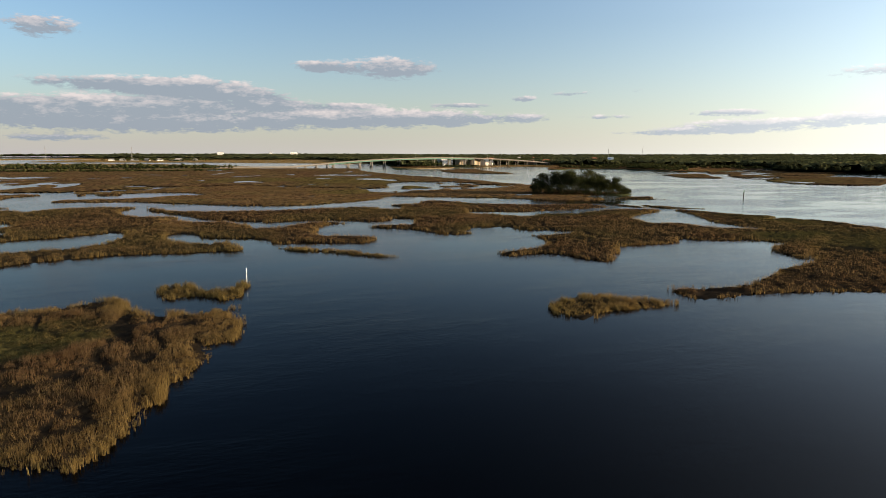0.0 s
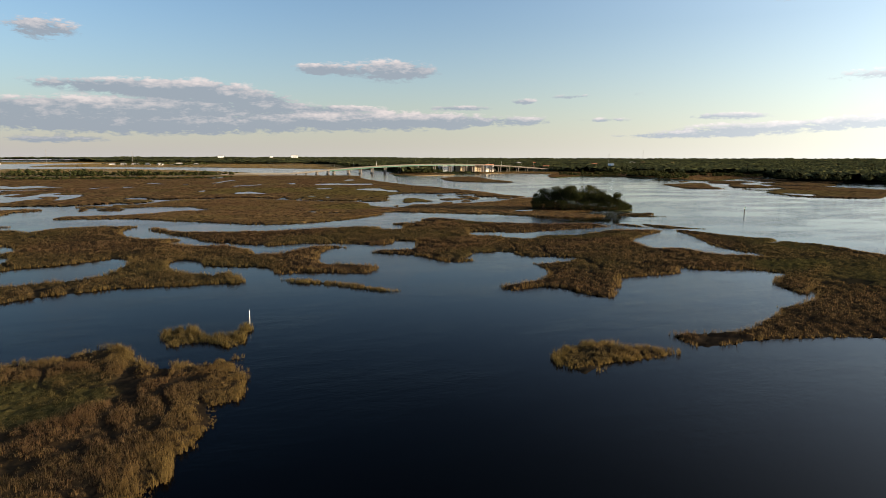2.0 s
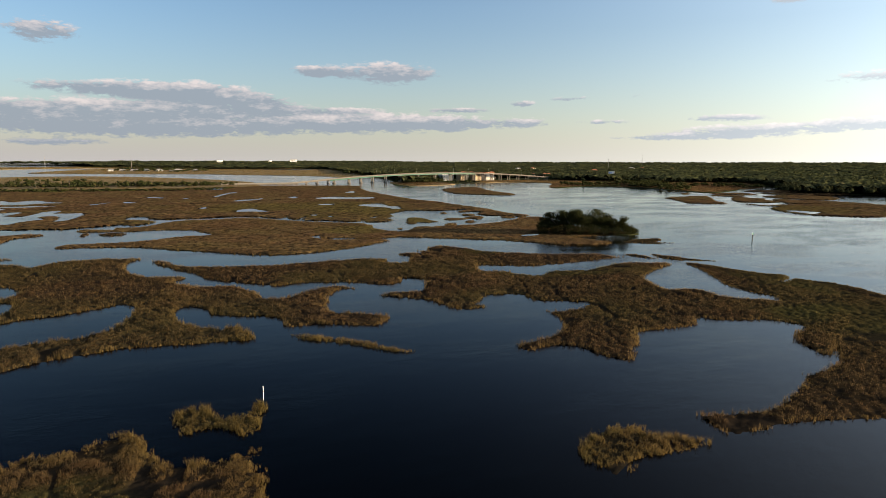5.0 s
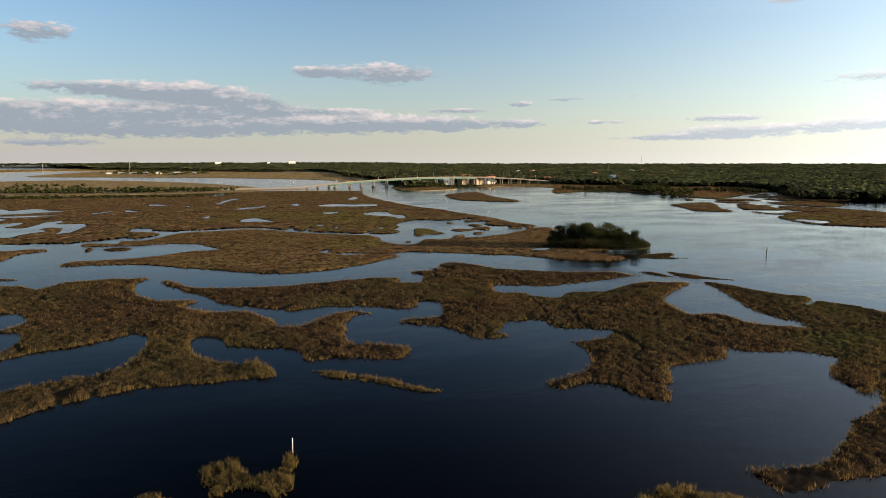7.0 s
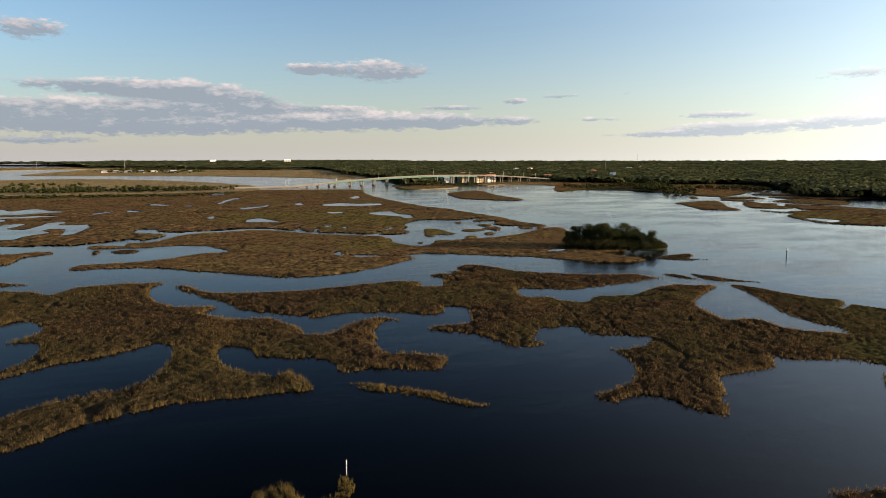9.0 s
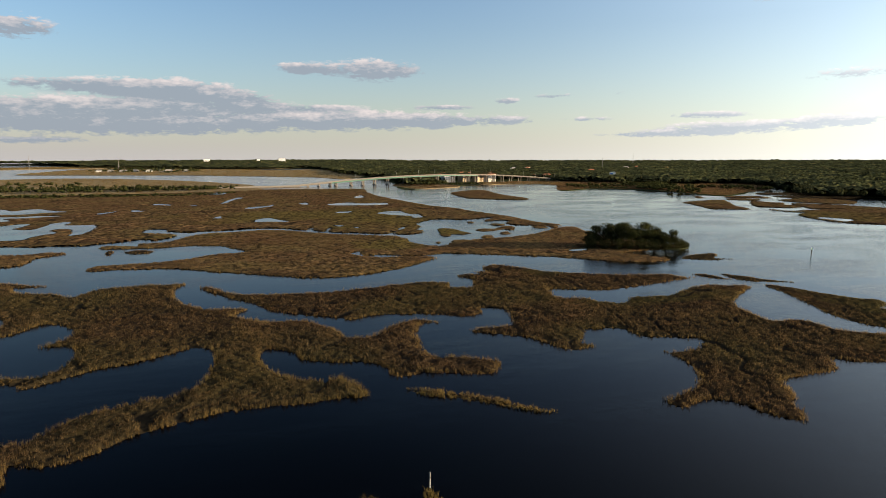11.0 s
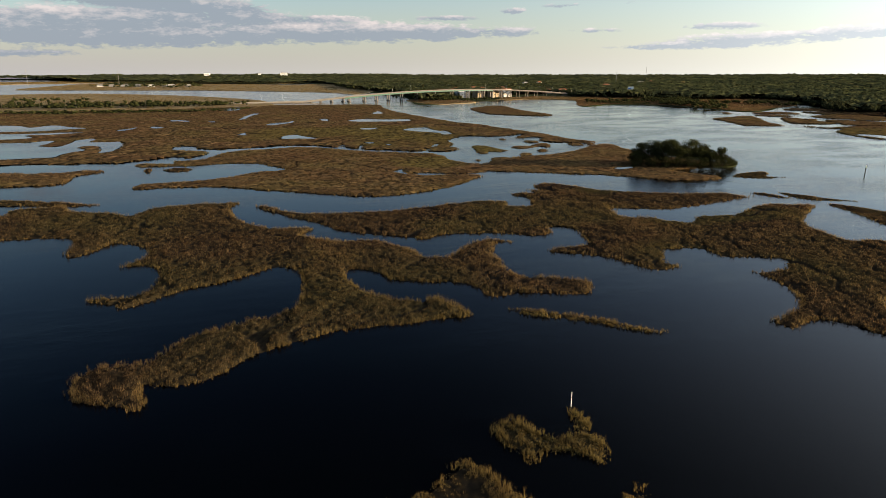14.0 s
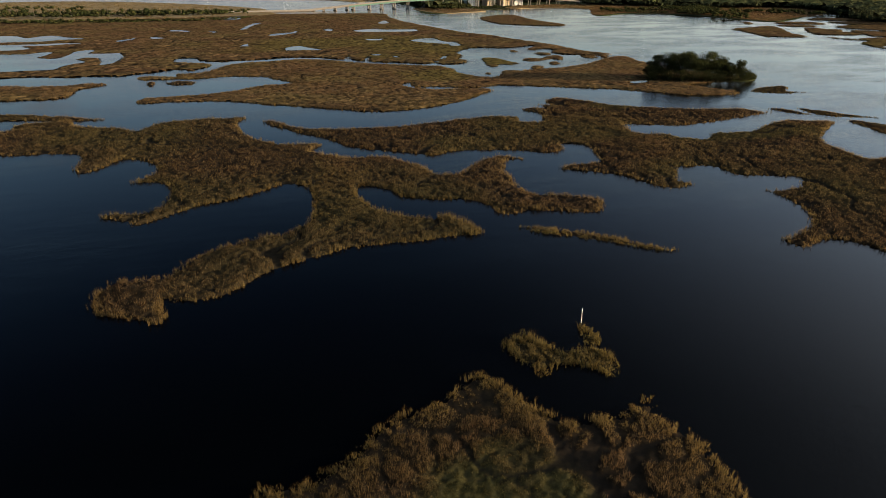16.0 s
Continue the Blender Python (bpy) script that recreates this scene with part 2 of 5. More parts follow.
def grass_material(name, matted, dark=True):
    m, nt, bs = material(name)
    geo = nt.nodes.new("ShaderNodeNewGeometry")
    rnd = geo.outputs["Random Per Island"]
    if matted:
        rnd = ramp(nt, world_noise(nt, 1.4, 8.0, 0.75), [(0.36, (0, 0, 0)), (0.64, (1, 1, 1))])
        if not dark:
            clump = ramp(nt, world_noise(nt, 0.3, 8.0, 0.8, (0.7, 1.0, 1.0)), [(0.43, (0, 0, 0)), (0.56, (1, 1, 1))])
            rnd = mixed(nt, 0.7, rnd, clump)
    patch = world_noise(nt, 0.09, 4.0, 0.6)
    brown = ramp(nt, rnd, [(0.0, GRASS[0]), (0.55, GRASS[1]), (1.0, GRASS[2])])
    rust = ramp(nt, rnd, [(0.0, GRASS[3]), (1.0, GRASS[4])])
    # under the blades: near black, shade between tussocks put into the colour
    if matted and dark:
        brown = rust = ramp(nt, rnd, [(0.0, THATCH_SHADE[0]), (1.0, THATCH_SHADE[1])])
    base = mixed(nt, ramp(nt, patch, [(0.42, (0, 0, 0)), (0.62, (1, 1, 1))]), brown, rust)
    at_gold = nt.nodes.new("ShaderNodeAttribute")
    at_gold.attribute_name = "gold"
    at_green = nt.nodes.new("ShaderNodeAttribute")
    at_green.attribute_name = "green"
    base = mixed(nt, at_gold.outputs["Fac"], base, ramp(nt, rnd, [(0.0, GRASS[5]), (1.0, GRASS[6])]))
    low, high = OLIVE if matted and not dark else (GRASS[7], GRASS[8])
    base = mixed(nt, at_green.outputs["Fac"], base, ramp(nt, rnd, [(0.0, low), (1.0, high)]))
    if matted:
        # bare mud of the gullies, and shade painted into creases between mounds
        at_bare_shade = nt.nodes.new("ShaderNodeAttribute")
        at_bare_shade.attribute_name = "bare"
        if not dark:
            broad = ramp(nt, world_noise(nt, 0.02, 5.0, 0.6), [(0.42, (0, 0, 0)), (0.62, (0.5, 0.5, 0.5))])
            base = mixed(nt, broad, base, ramp(nt, rnd, [(0.0, (0.045, 0.04, 0.015)), (1.0, (0.125, 0.108, 0.042))]))
            drift = ramp(nt, world_noise(nt, 0.05, 5.0, 0.65), [(0.42, (0, 0, 0)), (0.62, (0.7, 0.7, 0.7))])
            base = mixed(nt, drift, base, ramp(nt, rnd, [(0.0, GRASS[3]), (1.0, GRASS[1])]))
            base = mixed(nt, at_green.outputs["Fac"], base, ramp(nt, rnd, [(0.0, low), (1.0, high)]))
            base = mixed(nt, 1.0, base, (0.94, 0.88, 0.83), "MULTIPLY")
            # dark dashes painted in as tussock shade, drawn out along y for the view
            shade_dash = ramp(nt, world_noise(nt, 0.5, 5.0, 0.62, (1.0, 0.42, 1.0)), [(0.50, (0, 0, 0)), (0.60, (0.82, 0.82, 0.82))])
            base = mixed(nt, shade_dash, base, (0.016, 0.012, 0.008))
        base = mixed(nt, at_bare_shade.outputs["Fac"], base, (0.008, 0.007, 0.006))
    thin_leaf(nt, bs, base, 0.0 if matted else 0.5)
    return m


def leaf_material(name, a, b, c):
    m, nt, bs = material(name)
    geo = nt.nodes.new("ShaderNodeNewGeometry")
    col = ramp(nt, geo.outputs["Random Per Island"], [(0.0, a), (0.6, b), (1.0, c)])
    tone = ramp(nt, world_noise(nt, 0.05, 3.0), [(0.35, (0.75, 0.72, 0.7)), (0.65, (1.15, 1.1, 1.0))])
    col = mixed(nt, 1.0, col, tone, "MULTIPLY")
    thin_leaf(nt, bs, col, 0.35)
    return m


# grass: brown low, mid, high; rust low, high; gold low, high; green low, high
GRASS = [(0.0145, 0.0093, 0.005), (0.065, 0.042, 0.022), (0.176, 0.115, 0.060), (0.047, 0.0285, 0.015), (0.116, 0.070, 0.036),
         (0.070, 0.049, 0.018), (0.200, 0.145, 0.048), (0.020, 0.023, 0.0075), (0.070, 0.068, 0.020)]
# thatch low, high: dark litter with the shade of the stand painted in
THATCH_SHADE = [(0.0075, 0.0052, 0.0032), (0.028, 0.019, 0.011)]
OLIVE = [(0.040, 0.034, 0.011), (0.108, 0.090, 0.030)]
M_WATER = water_material("brackish_water", 1.0)
M_CALM = water_material("sheltered_water", 0.12)
M_GRASS = grass_material("marsh_grass_blades", False)
M_THATCH_SHADED = grass_material("shaded_matted_grass", True)
# lighter copy for far marsh: lit grass tops at a grazing view, as colour
M_TURF = grass_material("lit_marsh_turf", True, False)
M_MUD = plain("marsh_mud", (0.035, 0.026, 0.016), (0.08, 0.058, 0.032), 0.75, 0.4, bump=0.4)
M_MEADOW = plain("far_marsh_turf", (0.095, 0.074, 0.043), (0.175, 0.136, 0.077), 0.95, 0.03)
M_WOODFLOOR = plain("woodland_floor", (0.014, 0.018, 0.009), (0.035, 0.038, 0.018), 0.95, 0.05)


def canopy_material():
    """Tree tops seen from far: a tone for each crown, mottled by leaf clumps and painted dark gaps."""
    m, nt, bs = material("forest_canopy")
    at = nt.nodes.new("ShaderNodeAttribute")
    at.attribute_name = "tone"
    col = ramp(nt, at.outputs["Fac"], [(0.0, (0.018, 0.021, 0.013)), (0.6, (0.030, 0.034, 0.019)), (0.88, (0.045, 0.047, 0.024)), (1.0, (0.078, 0.066, 0.036))])
    stand = ramp(nt, world_noise(nt, 0.012, 6.0, 0.65), [(0.4, (0.5, 0.54, 0.6)), (0.6, (1.35, 1.28, 1.05))])
    col = mixed(nt, 1.0, col, stand, "MULTIPLY")
    # leaf-clump noise; its dark end paints in the shade of gaps between crowns
    speck = ramp(nt, world_noise(nt, 0.2, 8.0, 0.75, (1.0, 0.5, 1.0)), [(0.43, (0.22, 0.24, 0.22)), (0.58, (1.5, 1.5, 1.4))])
    nt.links.new(mixed(nt, 1.0, col, speck, "MULTIPLY"), bs.inputs["Base Color"])
    bs.inputs["Roughness"].default_value, bs.inputs["Specular IOR Level"].default_value = 0.8, 0.0
    return m


M_CANOPY = canopy_material()
M_OAK = leaf_material("oak_leaves", (0.011, 0.015, 0.007), (0.024, 0.029, 0.011), (0.048, 0.048, 0.019))
M_PINE = leaf_material("woodland_leaves", (0.017, 0.021, 0.012), (0.027, 0.032, 0.016), (0.048, 0.05, 0.025))
M_BARK = plain("grey_bark", (0.05, 0.042, 0.034), (0.14, 0.12, 0.10), 0.9, 3.0, bump=0.5)
M_WHITE = plain("white_weathered_paint", (0.62, 0.61, 0.58), (0.82, 0.81, 0.78), 0.5, 5.0)
M_DARKWOOD = plain("tarred_timber", (0.02, 0.017, 0.014), (0.06, 0.05, 0.04), 0.85, 4.0, bump=0.4)
M_CONCRETE = plain("bridge_concrete", (0.095, 0.086, 0.076), (0.165, 0.15, 0.132), 0.85, 0.6, bump=0.2)
M_ASPHALT = plain("asphalt", (0.04, 0.04, 0.042), (0.065, 0.065, 0.066), 0.9, 1.0)
M_GIRDER = plain("green_steel_paint", (0.018, 0.07, 0.045), (0.03, 0.10, 0.065), 0.45, 0.8)
M_STUCCO = plain("beige_stucco", (0.27, 0.21, 0.14), (0.35, 0.28, 0.19), 0.9, 0.5)
M_STUCCO_PALE = plain("pale_stucco", (0.38, 0.37, 0.34), (0.5, 0.48, 0.45), 0.9, 0.5)
M_ROOF = plain("brown_red_roof", (0.16, 0.065, 0.04), (0.30, 0.13, 0.08), 0.85, 0.8)
M_ROOF_GREY = plain("grey_roof", (0.12, 0.115, 0.11), (0.24, 0.23, 0.22), 0.85, 0.8)
M_GLASS = plain("dark_window_glass", (0.015, 0.018, 0.022), (0.03, 0.035, 0.04), 0.08, 1.0)
M_STEEL = plain("galvanised_steel", (0.30, 0.31, 0.32), (0.5, 0.51, 0.52), 0.45, 2.0, 0.7)
M_SIGNGREEN = plain("green_board", (0.02, 0.14, 0.07), (0.03, 0.2, 0.1), 0.5, 3.0)


# ---- mesh helpers ----
def finish(name, me, mat, parent=None, label="", kind=""):
    me.materials.append(mat)
    ob = new(name, me)
    if parent:
        ob.parent = parent
    return tagged(ob, label=label, kind=kind)


def part(name, bm, mat, parent=None, label="", kind=""):
    me = bpy.data.meshes.new(name)
    bm.to_mesh(me)
    bm.free()
    return finish(name, me, mat, parent, label, kind)


def thing(name, place, label, category, group="", turn=0.0):
    e = new(name)
    e.matrix_world = pose(*place, 0, 0, turn)
    return tagged(e, label=label, category=category, group=group)


def box(bm, x0, x1, y0, y1, z0, z1, bevel=0.0):
    r = bmesh.ops.create_cube(bm, size=1.0)
    for v in r["verts"]:
        v.co = Vector(((x0 + x1) / 2 + v.co.x * (x1 - x0), (y0 + y1) / 2 + v.co.y * (y1 - y0), (z0 + z1) / 2 + v.co.z * (z1 - z0)))
    if bevel:
        edges = list({e for v in r["verts"] for e in v.link_edges})
        bmesh.ops.bevel(bm, geom=edges, offset=bevel, segments=2, affect="EDGES")
    return bm


def tube(bm, a, b, ra, rb, sides=8):
    a, b = Vector(a), Vector(b)
    d = b - a
    m = Matrix.Translation((a + b) / 2) @ d.to_track_quat("Z", "Y").to_matrix().to_4x4()
    bmesh.ops.create_cone(bm, cap_ends=True, segments=sides, radius1=ra, radius2=rb, depth=d.length, matrix=m)
    return bm


def soup(name, verts, faces, mat, attrs=None, parent=None, label="", kind="stuff"):
    """One mesh from numpy arrays of corners and triangles."""
    me = bpy.data.meshes.new(name)
    nf = len(faces)
    me.vertices.add(len(verts))
    me.vertices.foreach_set("co", np.ascontiguousarray(verts, dtype=np.float32).ravel())
    me.loops.add(nf * 3)
    me.loops.foreach_set("vertex_index", np.ascontiguousarray(faces, dtype=np.int32).ravel())
    me.polygons.add(nf)
    me.polygons.foreach_set("loop_start", np.arange(0, nf * 3, 3, dtype=np.int32))
    for key, values in (attrs or {}).items():
        at = me.attributes.new(key, "FLOAT", "POINT")
        at.data.foreach_set("value", np.ascontiguousarray(values, dtype=np.float32))
    me.update(calc_edges=True)
    return finish(name, me, mat, parent, label, kind)


rng = np.random.default_rng(7)


def field(x, y, size, seed=0):
    """Smooth value noise in the plan, about -1 to 1."""
    gx, gy = np.asarray(x) / size, np.asarray(y) / size
    ix, iy = np.floor(gx).astype(np.int64), np.floor(gy).astype(np.int64)
    fx, fy = gx - ix, gy - iy
    fx, fy = fx * fx * (3 - 2 * fx), fy * fy * (3 - 2 * fy)

    def corner(a, b):
        h = (a * 374761393 + b * 668265263 + seed * 1274126177) & 0x7FFFFFFF
        h = ((h ^ (h >> 13)) * 1103515245) & 0x7FFFFFFF
        return ((h ^ (h >> 16)) & 0xFFFF) / 32767.5 - 1.0

    return ((corner(ix, iy) * (1 - fx) + corner(ix + 1, iy) * fx) * (1 - fy)
            + (corner(ix, iy + 1) * (1 - fx) + corner(ix + 1, iy + 1) * fx) * fy)


def shoreline(ctrl, step, rough):
    """A closed, softly curved and slightly ragged outline through control points of the plan."""
    p = np.array(ctrl, float)
    out = []
    for a, b, c, d in zip(np.roll(p, 1, 0), p, np.roll(p, -1, 0), np.roll(p, -2, 0)):
        gap = np.linalg.norm(c - b)
        n = max(2, int(gap / step))
        m0 = (c - a) * 0.5
        m1 = (d - b) * 0.5
        m0 *= min(1.0, gap / (np.linalg.norm(m0) + 1e-6))
        m1 *= min(1.0, gap / (np.linalg.norm(m1) + 1e-6))
        for t in np.arange(n) / n:
            out.append((2 * t**3 - 3 * t**2 + 1) * b + (t**3 - 2 * t**2 + t) * m0 + (3 * t**2 - 2 * t**3) * c + (t**3 - t**2) * m1)
    o = np.array(out)
    tang = np.roll(o, -1, 0) - np.roll(o, 1, 0)
    nrm = np.stack([tang[:, 1], -tang[:, 0]], 1) / (np.linalg.norm(tang, axis=1)[:, None] + 1e-6)
    wob = (field(o[:, 0], o[:, 1], step * 2.2, 3) + field(o[:, 0], o[:, 1], step * 6, 4)) * rough
    return o + nrm * wob[:, None]


def inside(x, y, o):
    hit = np.zeros(len(x), bool)
    for (ax, ay), (bx, by) in zip(o, np.roll(o, -1, 0)):
        if ay == by:
            continue
        hit ^= ((ay > y) != (by > y)) & (x < (bx - ax) * (y - ay) / (by - ay) + ax)
    return hit


def edge_distance(x, y, o):
    best = np.full(len(x), 1e9)
    for ax, ay in o:
        best = np.minimum(best, (x - ax) ** 2 + (y - ay) ** 2)
    return np.sqrt(best)


def land_sheet(name, o, z, mat, depth=0.9, label="", kind="structure"):
    """A flat piece of land with a bank that goes down below the water."""
    n = len(o)
    tris = geometry.tessellate_polygon([[Vector((x, y, 0)) for x, y in o]])
    area = sum(ax * by - bx * ay for (ax, ay), (bx, by) in zip(o, np.roll(o, -1, 0)))
    verts = [(x, y, z) for x, y in o] + [(x, y, z - depth) for x, y in o]
    faces = [t if area_of(o, t) > 0 else t[::-1] for t in tris]
    for i in range(n):
        j = (i + 1) % n
        faces.append((i, n + i, n + j, j) if area > 0 else (j, n + j, n + i, i))
    me = bpy.data.meshes.new(name)
    me.from_pydata(verts, [], [tuple(f) for f in faces])
    me.update()
    return finish(name, me, mat, None, label, kind)


def area_of(o, t):
    (ax, ay), (bx, by), (cx, cy) = (o[i] for i in t)
    return (bx - ax) * (cy - ay) - (cx - ax) * (by - ay)


MEADOWS = [(-20, 101, 9.5, 8, 0.62), (184, 195, 16, 36, 0.4), (150, 150, 16, 10, 0.4), (170, 120, 26, 34, 0.35), (120, 225, 30, 10, 0.4), (110, 280, 20, 8, 0.35),
           (15, 572, 75, 50, 0.62), (90, 530, 50, 95, 0.7), (62, 385, 22, 22, 0.6), (-66, 462, 16, 9, 0.5), (112, 430, 16, 18, 0.8), (430, 420, 60, 45, 0.4)]


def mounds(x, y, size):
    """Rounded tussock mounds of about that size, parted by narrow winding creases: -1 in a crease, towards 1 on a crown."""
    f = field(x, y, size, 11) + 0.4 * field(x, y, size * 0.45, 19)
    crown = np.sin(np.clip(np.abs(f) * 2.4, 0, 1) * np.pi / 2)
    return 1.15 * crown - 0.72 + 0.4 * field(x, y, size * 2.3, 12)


def mound_size(step):
    return 3.4 if 1.1 < step < 1.3 else 2.2 if step < 2 else 2.8 if step < 3 else 5.0


def cover(x, y, o, size):
    """Of grass at places in the plan: swell of the mounds, closeness to the shore, and how green and golden it is."""
    swell = mounds(x, y, size)
    rim = np.exp(-(edge_distance(x, y, o) / 2.2) ** 2)
    lo, hi = o.min(0), o.max(0)
    wet = np.zeros(len(x), bool)
    for pond in PONDS:
        if (hi > pond.min(0)).all() and (lo < pond.max(0)).all():
            wet |= inside(x, y, pond)
            rim = np.maximum(rim, 0.8 * np.exp(-(edge_distance(x, y, pond) / 2.2) ** 2))
    green = np.zeros(len(x))
    for mx, my, rx, ry, lushness in MEADOWS:
        r = ((x - mx) / rx) ** 2 + ((y - my) / ry) ** 2 + field(x, y, rx * 0.5, 15) * 0.6
        green = np.maximum(green, np.clip(1.3 - r, 0, 1) * lushness)
    # gold in random patches; the rim term paints sunlit shore edges into the colour
    gold = np.clip(rim * 0.75 + 0.3 * field(x, y, 9, 13) - 0.05, 0, 1)
    lush = np.clip(green + 0.3 * np.clip(field(x, y, 24, 14) + 0.6 * field(x, y, 70, 17), 0, 1), 0, 1)
    return swell, rim, green, lush, gold, wet


def gullies(x, y, wide):
    """Narrow winding drains in the marsh, bare of grass."""
    k = 2.2 if wide else 1.0
    return np.abs(field(x, y, 26 * k, 31) + 0.45 * field(x, y, 9 * k, 32)) < (0.03 if wide else 0.035)


def thatch(name, o, z, cell, tall, label):
    """The matted body of the grass: a hummocky sheet that falls to the mud at the shore."""
    lo, hi = o.min(0), o.max(0)
    nx, ny = int((hi[0] - lo[0]) / cell) + 2, int((hi[1] - lo[1]) / cell) + 2
    gx, gy = np.meshgrid(lo[0] + np.arange(nx) * cell, lo[1] + np.arange(ny) * cell, indexing="ij")
    gx, gy = (gx + rng.uniform(-0.3, 0.3, gx.shape) * cell).ravel(), (gy + rng.uniform(-0.3, 0.3, gy.shape) * cell).ravel()
    ok = inside(gx, gy, o)
    swell, rim, green, lush, gold, wet = (np.zeros(len(gx)) for _ in range(6))
    swell[ok], rim[ok], green[ok], lush[ok], gold[ok], wet[ok] = cover(gx[ok], gy[ok], o, mound_size(cell / 0.42))
    ok &= wet < 0.5
    gully = gullies(gx, gy, cell > 0.9)
    h = tall * (0.22 + 0.3 * swell if cell < 0.55 else 0.34 + 0.4 * swell if cell < 0.9 else 0.32 + 0.4 * swell if cell < 1.2 else 0.45 + 0.55 * swell) * (1 - 0.5 * green) * (1 - 0.6 * rim) * np.where(gully, 0.1, 1) + rng.normal(0, 0.07 * tall, len(gx))
    edge = np.clip((rim - 0.72) / 0.2, 0, 1)
    vz = (z + np.clip(h, 0.02, None)) * (1 - edge) - 0.05 * edge
    idx = np.arange(nx * ny).reshape(nx, ny)
    a, b, c, d = idx[:-1, :-1].ravel(), idx[1:, :-1].ravel(), idx[1:, 1:].ravel(), idx[:-1, 1:].ravel()
    full = ok[a] & ok[b] & ok[c] & ok[d]
    f = np.concatenate([np.stack([a, b, c], 1)[full], np.stack([a, c, d], 1)[full]])
    used = np.zeros(nx * ny, bool)
    used[f.ravel()] = True
    remap = np.cumsum(used) - 1
    # "bare" holds gully mud plus painted shade where the swell sinks into a crease
    ob = soup(name, np.stack([gx, gy, vz], 1)[used], remap[f], M_THATCH_SHADED if cell < 0.9 else M_TURF, {"bare": np.clip(gully * 0.7 + np.clip(-0.15 - swell, 0, 0.5) * 1.3, 0, 0.8)[used], "gold": gold[used] * (0.0 if cell < 0.9 else 0.4), "green": (lush * 0.55 if cell < 0.9 else green * 0.9 + (lush - green) * 0.35)[used]}, None, label, "stuff")
    return tagged(ob, category="marsh grass")


def tufts(name, o, z, per_m2, blades, width, tall, bend, label, dry=0.0, size=3.4):
    """Grass in tufts all over an outline: each blade a tapered, leaning strip."""
    lo, hi = o.min(0) - 1.0, o.max(0) + 1.0
    count = int((hi[0] - lo[0]) * (hi[1] - lo[1]) * per_m2)
    x, y = rng.uniform(lo[0], hi[0], count), rng.uniform(lo[1], hi[1], count)
    keep = inside(x, y, o)
    if per_m2 > 1:
        # stalks that stand in the shallows before the shore, ever sparser
        keep |= rng.random(count) < 0.42 - 0.55 * edge_distance(x, y, o)
    x, y = x[keep], y[keep]
    swell, rim, green, lush, gold, wet = cover(x, y, o, size)
    # tussocks gather on swells a few metres across; tidal gullies stay bare
    gully = gullies(x, y, per_m2 < 0.6)
    keep = (rng.random(len(x)) < (np.clip(0.55 + swell * 1.3 + rim * 0.7, 0.04, 1) if bend else np.clip(0.6 + swell * 1.3 + rim * 0.6, 0.08, 1))) & ~wet & ~gully
    x, y, swell, rim, green, lush, gold = (a[keep] for a in (x, y, swell, rim, green, lush, gold))
    h = tall * np.clip(0.7 + 0.8 * swell - 0.05 * rim, 0.22, 1.5) * (1 - 0.78 * green) * rng.uniform(0.8, 1.2, len(x))
    gold = np.clip(gold + rng.normal(0, 0.15, len(x)), 0, 1) * (1.0 if per_m2 > 1.2 else 0.6)
    # near islands: a broader rim of sunlit gold put into the blade colour
    gold = np.clip((np.maximum(gold, 0.55 * rim ** 0.2) if bend else gold * 0.6) + dry, 0, 1)
    n = len(x)
    # blades of every tuft
    k = n * blades
    rep = np.repeat(np.arange(n), blades)
    turn = rng.uniform(0, 2 * np.pi, k)
    spread = rng.random(k) * 0.5 / math.sqrt(per_m2)
    bx, by = x[rep] + np.cos(turn) * spread, y[rep] + np.sin(turn) * spread
    bh = h[rep] * rng.uniform(0.55, 1.1, k)
    lean = rng.uniform(0.03, 0.42 if bend else 0.26, k) * bh
    lx, ly = np.cos(turn + rng.normal(0, 0.7, k)) * lean, np.sin(turn + rng.normal(0, 0.7, k)) * lean
    face = rng.uniform(0, np.pi, k)
    wx, wy = np.cos(face) * width * 0.5, np.sin(face) * width * 0.5
    zz = np.where(rim[rep] > 0.25, -0.05, z - 0.1)
    if bend:
        v = np.stack([np.stack([bx - wx, by - wy, zz], 1), np.stack([bx + wx, by + wy, zz], 1),
                      np.stack([bx + lx * 0.3 - wx * 0.8, by + ly * 0.3 - wy * 0.8, zz + bh * 0.58], 1),
                      np.stack([bx + lx * 0.3 + wx * 0.8, by + ly * 0.3 + wy * 0.8, zz + bh * 0.58], 1),
                      np.stack([bx + lx, by + ly, zz + bh], 1)], 1).reshape(-1, 3)
        base = np.arange(k)[:, None] * 5
        f = np.concatenate([base + np.array([[0, 1, 3]]), base + np.array([[0, 3, 2]]), base + np.array([[2, 3, 4]])], 1).reshape(-1, 3)
        per = 5
    else:
        v = np.stack([np.stack([bx - wx, by - wy, zz], 1), np.stack([bx + wx, by + wy, zz], 1),
                      np.stack([bx + lx, by + ly, zz + bh], 1)], 1).reshape(-1, 3)
        f = np.arange(k * 3).reshape(-1, 3)
        per = 3
    ob = soup(name, v, f, M_GRASS, {"gold": np.repeat(gold[rep], per), "green": np.repeat(lush[rep], per)}, None, label, "stuff")
    return tagged(ob, category="marsh grass")


# shallow tidal pools in the marsh
PONDS = []


def pool(ctrl):
    PONDS.append(shoreline(ctrl, 3.0, 0.7))
    land_sheet("tidal_pool", PONDS[-1], 0.42, M_WATER, 0.5, "still shallow tidal pool in the marsh")


